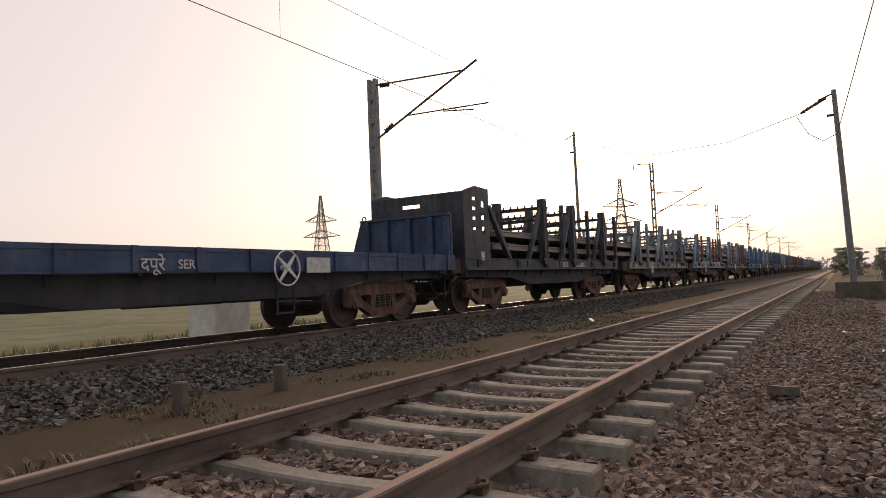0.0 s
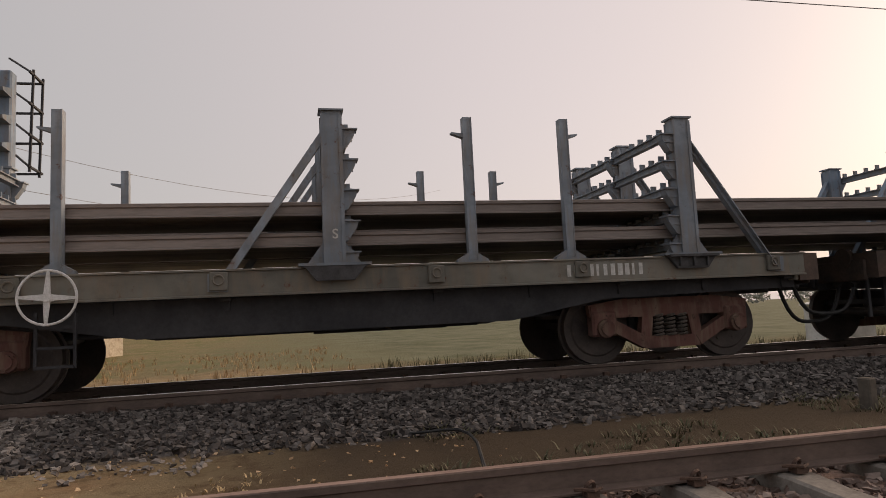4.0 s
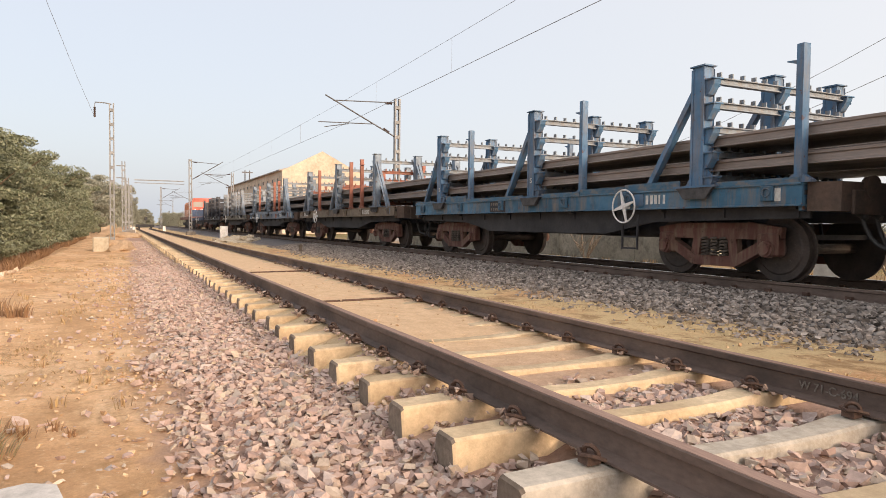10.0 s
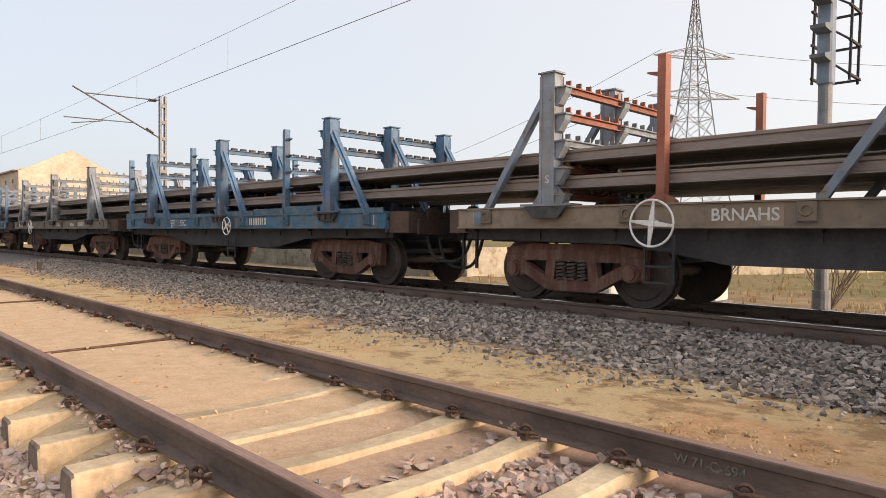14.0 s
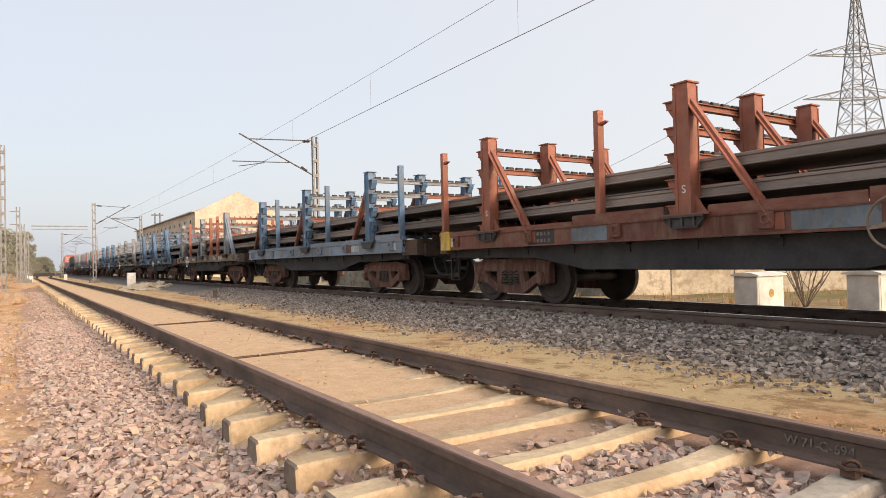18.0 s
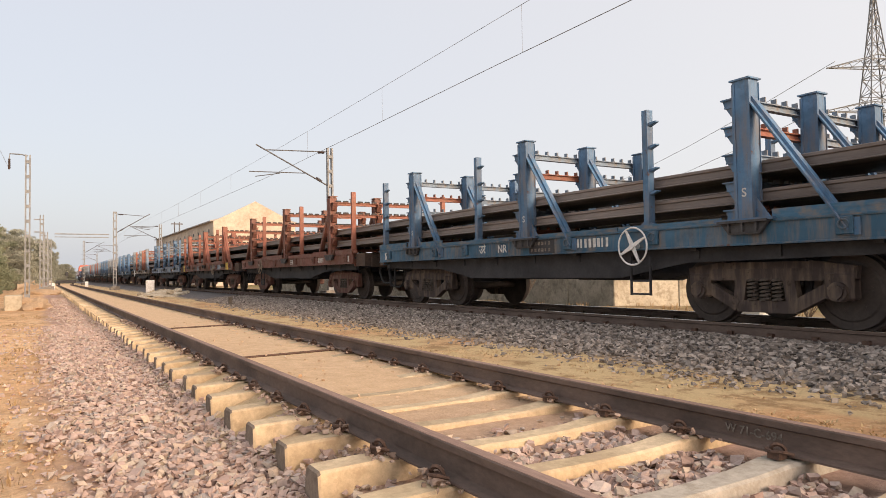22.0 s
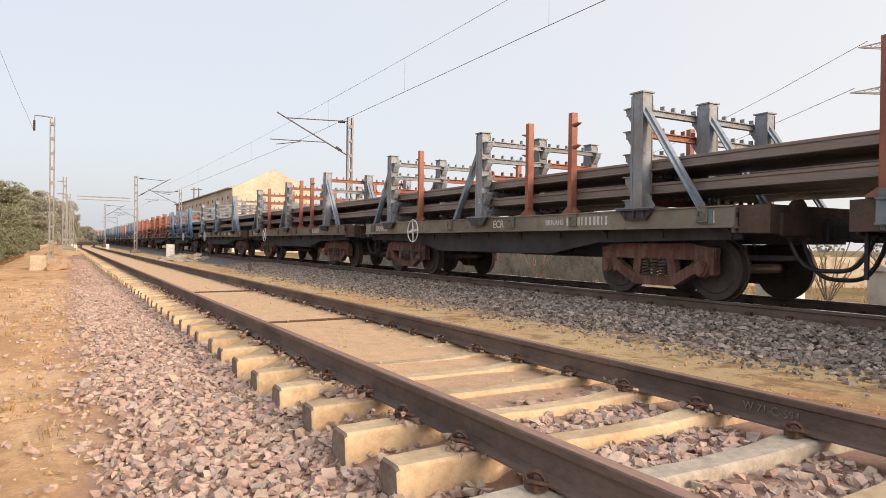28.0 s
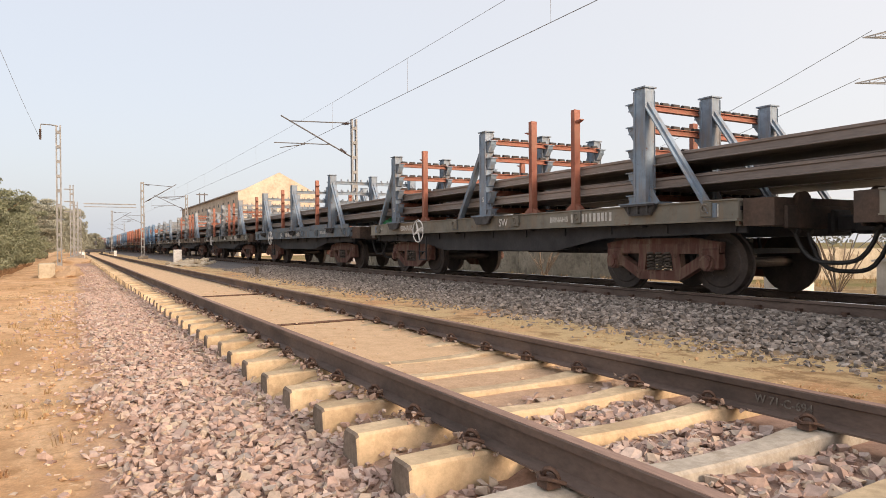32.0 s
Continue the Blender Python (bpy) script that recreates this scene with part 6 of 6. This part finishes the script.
def engine():
    """A six-axle diesel seen from its cab end: cab, long hood with doors, underframe, tank."""
    e = thing("locomotive", "orange and red diesel locomotive with a hood behind the cab", "locomotive")
    bm = bmesh.new()
    prism(bm, [(-1.45, 1.62), (-1.45, 3.6), (-1.15, 4.05), (1.15, 4.05), (1.45, 3.6), (1.45, 1.62)], "y", -8.9, -6.6)
    part("cab", bm, M["rose"], e, "red-orange driver's cab")
    bm = bmesh.new()
    prism(bm, [(-0.92, 1.62), (-0.92, 3.55), (-0.7, 3.85), (0.7, 3.85), (0.92, 3.55), (0.92, 1.62)], "y", -6.6, 8.9)
    part("hood", bm, M["orange"], e, "orange engine hood")
    for i in range(11):
        bm = bmesh.new()
        box(bm, -0.945, -0.92, -6.2 + i * 1.36, -5.05 + i * 1.36, 1.75, 3.4)
        part("hood_door", bm, M["orange"], e)
        bm = bmesh.new()
        rod(bm, (-1.42, -6.2 + i * 1.36, 1.62), (-1.42, -6.2 + i * 1.36, 2.6), 0.025, 6)
        part("handrail_post", bm, M["letter"], e)
    glass = shader("cab_glass", 0.08)[0]
    glass.node_tree.nodes["Principled BSDF"].inputs["Base Color"].default_value = (0.35, 0.33, 0.30, 1)
    for x in (-0.66, 0.66):
        bm = bmesh.new()
        box(bm, x - 0.58, x + 0.58, -8.93, -8.89, 2.9, 3.55, 0.01)
        part("windscreen", bm, glass, e, "dusty cab windscreen")
    for x in (-1.0, 1.0):
        bm = bmesh.new()
        rod(bm, (x, -8.9, 2.5), (x, -8.96, 2.5), 0.11, 14)
        part("headlight", bm, M["white"], e)
    bars("lettering", 0.7, 0.2, M["letter"], e, Matrix(((1, 0, 0, 0), (0, 0, -1, -8.905), (0, 1, 0, 2.55), (0, 0, 0, 1))), 4)
    bm = bmesh.new()
    prism(bm, [(-1.4, 1.1), (-1.4, 2.5), (1.4, 2.5), (1.4, 1.1)], "y", -9.25, -8.9)
    part("nose", bm, M["deep"], e, "blue cab front")
    bm = bmesh.new()
    box(bm, -1.5, 1.5, -9.4, 9.4, 1.22, 1.62, 0.03)
    part("underframe", bm, M["maroon"], e)
    bm = bmesh.new()
    box(bm, -1.3, 1.3, -2.2, 2.2, 0.35, 1.2, 0.1)
    part("fuel_tank", bm, M["black"], e)
    for y in (-6.0, 6.0):
        t = part("truck", mesh("engine_truck", lambda bm: [box(bm, s * 1.1 - 0.1, s * 1.1 + 0.1, -2.3, 2.3, 0.5, 0.85, 0.03) for s in (-1, 1)] + [box(bm, -1.0, 1.0, -0.3, 0.3, 0.5, 1.2)], M["black"]), None, e, "", pose(0, y, 0))
        for a in (-1.85, 0.0, 1.85):
            WHEELSETS.append(part("wheelset", mesh("wheelset", wheelset_shape, M["wheel"]), None, t, "", pose(0, a, 0.482)))
    bm = bmesh.new()
    box(bm, -1.3, 1.3, -9.5, -9.38, 0.2, 1.25, 0.03)
    part("buffer_beam", bm, M["black"], e)
    TRAIN.append((e, PITCH * 3 - RACK - 0.75 + HALF + 0.95 + 9.6))


engine()

# the cargo: two tiers of rails that run the length of the rake
CARGO_Y0, CARGO_Y1 = -PITCH * 21 - RACK - 6.0, PITCH * 2 - RACK + 4.6
for tier, z in enumerate((BEAMS[0] + 0.07 + 0.172, BEAMS[1] + 0.07 + 0.172)):
    for side in (-1, 1):
        for i in range(9):
            bm = bmesh.new()
            prism(bm, RAIL, "y", CARGO_Y0, CARGO_Y1 - 0.12 * ((i * 7 + tier * 3) % 4))
            r = tagged(part("long_rail", bm, M["cargo"]), "very long brown new steel rail lying on the wagons' rollers", "steel rail", "long rails on the train")
            TRAIN.append((r, 0.0, side * (1.40 - 0.153 * i), z))

bm = bmesh.new()
bmesh.ops.create_icosphere(bm, subdivisions=4, radius=0.36)
for v in bm.verts:
    fold = noise.noise(v.co * 5.0) * 0.075 + noise.noise(v.co * 13.0) * 0.035
    v.co = Vector((v.co.x * 0.9, v.co.y, max(0.0, v.co.z * 0.85))) * (1 + fold / 0.36)
tarp = tagged(part("tarpaulin", bm, M["green"]), "crumpled green tarpaulin lying on a wagon's end", "tarpaulin")
TRAIN.append((tarp, -PITCH * 14 - RACK + 5.75, -1.15, 1.33))

# where the front rack of wagon 0 stands, second by second
RUN = [(0, -46.79), (0.5, -42.88), (1, -38.5), (1.5, -33.9), (2, -29), (3, -19.8), (6, 8.2), (8, 27.55), (9, 36.85), (9.5, 41.6), (10, 46.2), (11, 55.1), (11.5, 59.7), (12, 64.05), (13, 72.75), (14, 79.95), (14.5, 84.2), (16.5, 100.69), (17, 105.15), (17.5, 109.32), (18, 113.77), (18.5, 118.55), (19, 122.6), (19.5, 126.8), (21.5, 142.5), (22, 146.6), (23, 154.3), (25, 169.75), (28, 192.85), (29.3, 202.4), (30, 207.6), (31, 214.75), (32, 222.2)]
# ---- loose ballast ----
def stones(name, label, material, spots, seed, lo, hi):
    """Many broken stones as one object: each a sharp-edged, uneven lump."""
    r = np.random.default_rng(seed)
    base = np.array([(x, y, z) for z in (-1, 1) for y in (-1, 1) for x in (-1, 1)]) * 0.78
    tri = np.array([(0, 2, 1), (1, 2, 3), (4, 5, 6), (5, 7, 6), (0, 1, 5), (0, 5, 4), (2, 6, 7), (2, 7, 3), (0, 4, 6), (0, 6, 2), (1, 3, 7), (1, 7, 5)])
    n = len(spots)
    shape = base[None] * r.uniform(0.34, 1.34, (n, 8, 3))
    flat = np.stack([r.uniform(0.75, 1.30, n), r.uniform(0.60, 1.0, n), r.uniform(0.42, 0.80, n)], 1)
    shape *= (lo + (hi - lo) * r.random((n, 1, 1)) ** 1.6) * 1.12 * flat[:, None, :]
    skew = r.uniform(-0.7, 0.7, (n, 2))
    shape[..., 0] += skew[:, :1] * shape[..., 2]
    shape[..., 1] += skew[:, 1:] * shape[..., 2]
    a, b = r.uniform(0, 2 * np.pi, n), r.uniform(-1.0, 1.0, n)
    ca, sa, cb, sb = np.cos(a), np.sin(a), np.cos(b), np.sin(b)
    x, y, z = shape[..., 0], shape[..., 1], shape[..., 2]
    y, z = y * cb[:, None] - z * sb[:, None], y * sb[:, None] + z * cb[:, None]
    x, y = x * ca[:, None] - y * sa[:, None], x * sa[:, None] + y * ca[:, None]
    v = np.stack([x, y, z], -1) + np.array(spots)[:, None, :]
    f = (tri[None] + (np.arange(n) * 8)[:, None, None]).reshape(-1)
    me = bpy.data.meshes.new(name)
    me.vertices.add(n * 8)
    me.vertices.foreach_set("co", v.reshape(-1).astype(np.float32))
    me.loops.add(len(f))
    me.loops.foreach_set("vertex_index", f.astype(np.int32))
    me.polygons.add(len(f) // 3)
    me.polygons.foreach_set("loop_start", np.arange(0, len(f), 3, dtype=np.int32))
    me.update(calc_edges=True)
    me.shade_flat()
    me.materials.append(material)
    return tagged(new(name, me), label, "ballast", kind="stuff")


M["pink_stone"] = per_piece("pinkish_ballast_stone", [(0.286, 0.203, 0.171), (0.420, 0.306, 0.261), (0.504, 0.385, 0.334), (0.445, 0.323, 0.269), (0.554, 0.459, 0.407), (0.370, 0.281, 0.249), (0.529, 0.430, 0.334), (0.336, 0.302, 0.285)])
M["grey_stone"] = per_piece("grey_brown_ballast_stone", [(0.115, 0.084, 0.070), (0.185, 0.138, 0.118), (0.265, 0.200, 0.168), (0.150, 0.112, 0.098), (0.34, 0.270, 0.232), (0.215, 0.165, 0.14)])
M["dark_stone"] = per_piece("dark_ballast_stone", [(0.098, 0.085, 0.074), (0.228, 0.200, 0.177), (0.343, 0.304, 0.272), (0.163, 0.142, 0.126), (0.449, 0.400, 0.359), (0.277, 0.244, 0.217)])
srng = random.Random(17)


def scatter(x0, x1, y0, y1, per_m2, keep=lambda x, y: True, lift=0.012):
    out = []
    for _ in range(int((x1 - x0) * (y1 - y0) * per_m2)):
        x, y = srng.uniform(x0, x1), srng.uniform(y0, y1)
        if keep(x, y):
            out.append((x, y, ground_z(x, y) + srng.uniform(-0.02, lift * 2.6)))
    return out


def between(x, y):
    d = abs((y - SLEEPER0 + SPACING / 2) % SPACING - SPACING / 2)
    return d > 0.115 and min(abs(x - 0.87), abs(x + 0.87)) > 0.085


stones("ballast", "pinkish crushed stone along the siding's edge", M["pink_stone"],
       scatter(-2.75, -1.33, 0.6, 20, 800, lambda x, y: x > -2.55 + 0.35 * noise.noise((y * 0.9, 0, 5)) + 0.55 * srng.random() ** 2.5) + scatter(-1.36, -0.95, 0.6, 5.2, 520, lambda x, y: between(x, y) and srng.random() < (1.0 if y < 3.2 else 0.5))
       + scatter(-2.9, -1.40, 20, 48, 170, lambda x, y: x > -2.45 + 0.45 * noise.noise((y * 0.45, 0, 5)) + 0.5 * srng.random() ** 2)
       + scatter(-0.78, 0.79, 0.2, 3.9, 640, lambda x, y: between(x, y) and y + 0.9 * srng.random() < 3.9), 3, 0.016, 0.040)
stones("ballast", "grey-brown crushed stone round the siding's sleepers", M["grey_stone"],
       scatter(-1.35, 1.35, -16, 0.9, 560, lambda x, y: between(x, y) and y + srng.random() * 0.9 < 0.9) + scatter(-4.9, -1.35, -17, 0.6, 480, lambda x, y: x > -2.5 - 1.9 * min(1.0, (0.6 - y) / 2.6) + 0.6 * noise.noise((y * 0.5, 2, 5)) - 0.05 * y) + scatter(-4.2, -1.35, -40, -17, 190, lambda x, y: x > -3.8 + 0.5 * noise.noise((y * 0.5, 2, 5)) - 0.02 * y) + scatter(-1.35, 1.35, -40, -16, 200, between), 4, 0.019, 0.038)
# the running track's stones towards -y, with backlight shade put into darker colours
M["backlit_stone"] = per_piece("backlit_ballast_stone", [(0.045, 0.039, 0.036), (0.095, 0.083, 0.076), (0.155, 0.138, 0.126), (0.065, 0.057, 0.053), (0.225, 0.203, 0.187), (0.11, 0.097, 0.089)])
stones("ballast", "crushed stone of the running track, darkened for backlight", M["backlit_stone"],
       scatter(3.25, 5.62, -16, 2.6, 460, lambda x, y: x > 3.55 + 0.28 * noise.noise((y * 0.6, 7, 1)) - 0.3 * srng.random() ** 3) + scatter(3.4, 5.62, -45, -16, 130), 15, 0.022, 0.042)
stones("ballast", "dark grey crushed stone of the running track", M["dark_stone"],
       scatter(3.25, 5.62, 2.2, 32, 460, lambda x, y: x > 3.55 + 0.28 * noise.noise((y * 0.6, 7, 1)) - 0.3 * srng.random() ** 3), 5, 0.022, 0.042)
def strewn(x, y):
    return srng.random() < math.exp((x + 2.35) / 0.30) + 0.03


def patch(x, y):
    return noise.noise((x * 0.9, y * 0.9, 2.2)) + 0.6 * noise.noise((x * 2.6, y * 2.6, 1.2)) > 0.12 + 0.4 * srng.random()


stones("gravel", "dark stones strewn from the running track over the strip", M["dark_stone"], scatter(2.3, 3.6, 0.5, 26, 120, lambda x, y: srng.random() < math.exp((3.0 + 0.25 * noise.noise((y * 0.8, 3, 3)) - x) / -0.16) + 0.015), 27, 0.014, 0.036)
stones("gravel", "pinkish stones strewn from the ballast over the dirt path", M["pink_stone"], scatter(-3.9, -2.3, 0.8, 20, 230, strewn), 21, 0.012, 0.034)
M["pale_stone"] = per_piece("pale_dusty_stone", [(0.533, 0.378, 0.258), (0.636, 0.490, 0.361), (0.688, 0.568, 0.447), (0.473, 0.318, 0.206)])
stones("gravel", "pale dusty stones scattered over the dirt path", M["pale_stone"], scatter(-6, -2.4, 1.5, 13, 30, patch) + scatter(-6, -2.4, 1.5, 22, 4) + scatter(-0.78, 0.78, 4, 15, 4), 6, 0.007, 0.024)
brink_spots = [(-5.75 + 0.06 * (y_ - 11) + srng.gauss(0, 0.16), y_) for y_ in (11 + 0.045 * k for k in range(180))]
stones("rubble", "pale lumps of broken earth along the brink of the bank", M["pale_stone"], [(x, y, ground_z(x, y) + 0.03) for x, y in brink_spots], 22, 0.03, 0.10)
M["clod"] = per_piece("dry_earth_clod", [(0.450, 0.288, 0.162), (0.558, 0.378, 0.225), (0.666, 0.495, 0.324), (0.378, 0.234, 0.126)])
stones("clods", "small crumbled clods of dry earth on the path", M["clod"], scatter(-6.5, -2.3, 1.5, 9, 45) + scatter(-6.0, -2.3, 9, 24, 14) + scatter(1.45, 3.6, -2, 22, 30, lambda x, y: True, 0.004) + scatter(-0.78, 0.78, 4, 16, 14, lambda x, y: True, 0.002), 7, 0.006, 0.020)

rest = []
for _ in range(950):
    k, side = srng.randint(0, 22), srng.choice((-1, -1, -1, 1))
    x = side * 0.87 + (srng.choice((-1, -1, -1, 1)) if side < 0 else -1) * (0.085 + 0.13 * srng.random() ** 1.6)
    rest.append((x, SLEEPER0 + SPACING * k + srng.gauss(0, 0.10), -0.172 + 0.045 * srng.random() ** 2))
M["brown_stone"] = per_piece("brown_dusty_stone", [(0.20, 0.145, 0.115), (0.33, 0.24, 0.19), (0.46, 0.355, 0.295), (0.27, 0.20, 0.165), (0.55, 0.45, 0.385)])
stones("ballast", "loose brown stones lying on the sleepers along the rail's foot", M["brown_stone"], rest, 9, 0.010, 0.028)

# ---- odds and ends on the ground ----
M["slab"] = mottled("pale_grey_slab_concrete", (0.46, 0.44, 0.41), (0.66, 0.63, 0.59), 3.0, 0.9, 0.0, 20, 0.4, 0.006)
# dark bars added in place of the shaded grooves in front of two sleepers
for y, dx in ((8.56, 0.15), (14.25, 0.0)):
    bm = bmesh.new()
    rod(bm, (-0.78, y - 0.06, -0.186), (0.80, y + 0.06, -0.180), 0.015, 8)
    tagged(part("tie_rod", bm, M["clip"]), "thin dark bar added for a shaded groove across the siding", "rod")
bm = bmesh.new()
prism(bm, [(-0.36, -0.30), (-0.40, 0.05), (-0.33, 0.12), (0.22, 0.19), (0.33, 0.10), (0.36, -0.30)], "z", -0.10, 0.03)
tagged(part("concrete_slab", bm, M["slab"], None, "", pose(-3.38, 3.20, ground_z(-3.38, 3.20) + 0.035, 0.5, -1, 8)), "pale grey concrete slab lying in the dirt path", "concrete slab")
bm = bmesh.new()
prism(bm, [(-0.17, -0.06), (-0.10, 0.10), (0.08, 0.13), (0.16, 0.02), (0.05, -0.11)], "z", -0.02, 0.055)
tagged(part("stone_slab", bm, M["old_block"], None, "", pose(-2.06, -8.3, -0.28, 6, -4, 25)), "flat dark stone slab on the crushed stone", "stone")
for x, y, k in ((-3.3, -14.9, 1.0), (-3.6, -15.0, 1.3), (-2.6, -15.6, 0.6), (-3.05, -12.4, 0.5)):
    bm = bmesh.new()
    prism(bm, [(-0.14, 0.0), (-0.10, 0.06), (0.0, 0.045), (0.06, 0.085), (0.15, 0.0)], "y", -0.08, 0.08)
    o = tagged(part("litter", bm, M["white"], None, "", pose(x, y, ground_z(x, y) - 0.005, 0, 0, 40 * k)), "crumpled white plastic scrap on the ground", "litter", "scraps of litter")
    o.scale = (k, k, k)
bm = bmesh.new()
bar(bm, (2.45, -16.6, -0.19), (2.8, -17.4, -0.17), 0.06, 0.03)
tagged(part("plank", bm, M["white"], None), "short pale plank lying between the tracks", "plank")

bm = bmesh.new()
tube(bm, [(3.5, -1.2, -0.24), (3.3, -1.42, -0.20), (3.1, -1.56, -0.17), (2.8, -1.58, -0.16), (2.45, -1.55, -0.17), (2.1, -1.48, -0.20), (1.9, -1.45, -0.25)], 0.014, 6)
tagged(part("cable", bm, M["rubber"]), "bent black cable lying between the tracks", "cable")


def run_at(t):
    return float(np.interp(t, [r[0] for r in RUN], [r[1] for r in RUN]))


def motions():
    """The train rolls by and its wheels turn."""
    for item in TRAIN:
        ob, s = item[0], item[1]
        x, z = (TX + item[2], TZ + item[3]) if len(item) > 2 else (TX, TZ)
        walk(ob, [(t, pose(x, y + s, z)) for t, y in RUN])
    spins = [k / 15 for k in range(0, 481)]
    for w in WHEELSETS:
        base = w.matrix_basis.translation.copy()
        walk(w, [(t, Matrix.Translation(base) @ Matrix.Rotation(-(run_at(t) - RUN[0][1]) / 0.482, 4, "X")) for t in spins])


motions()
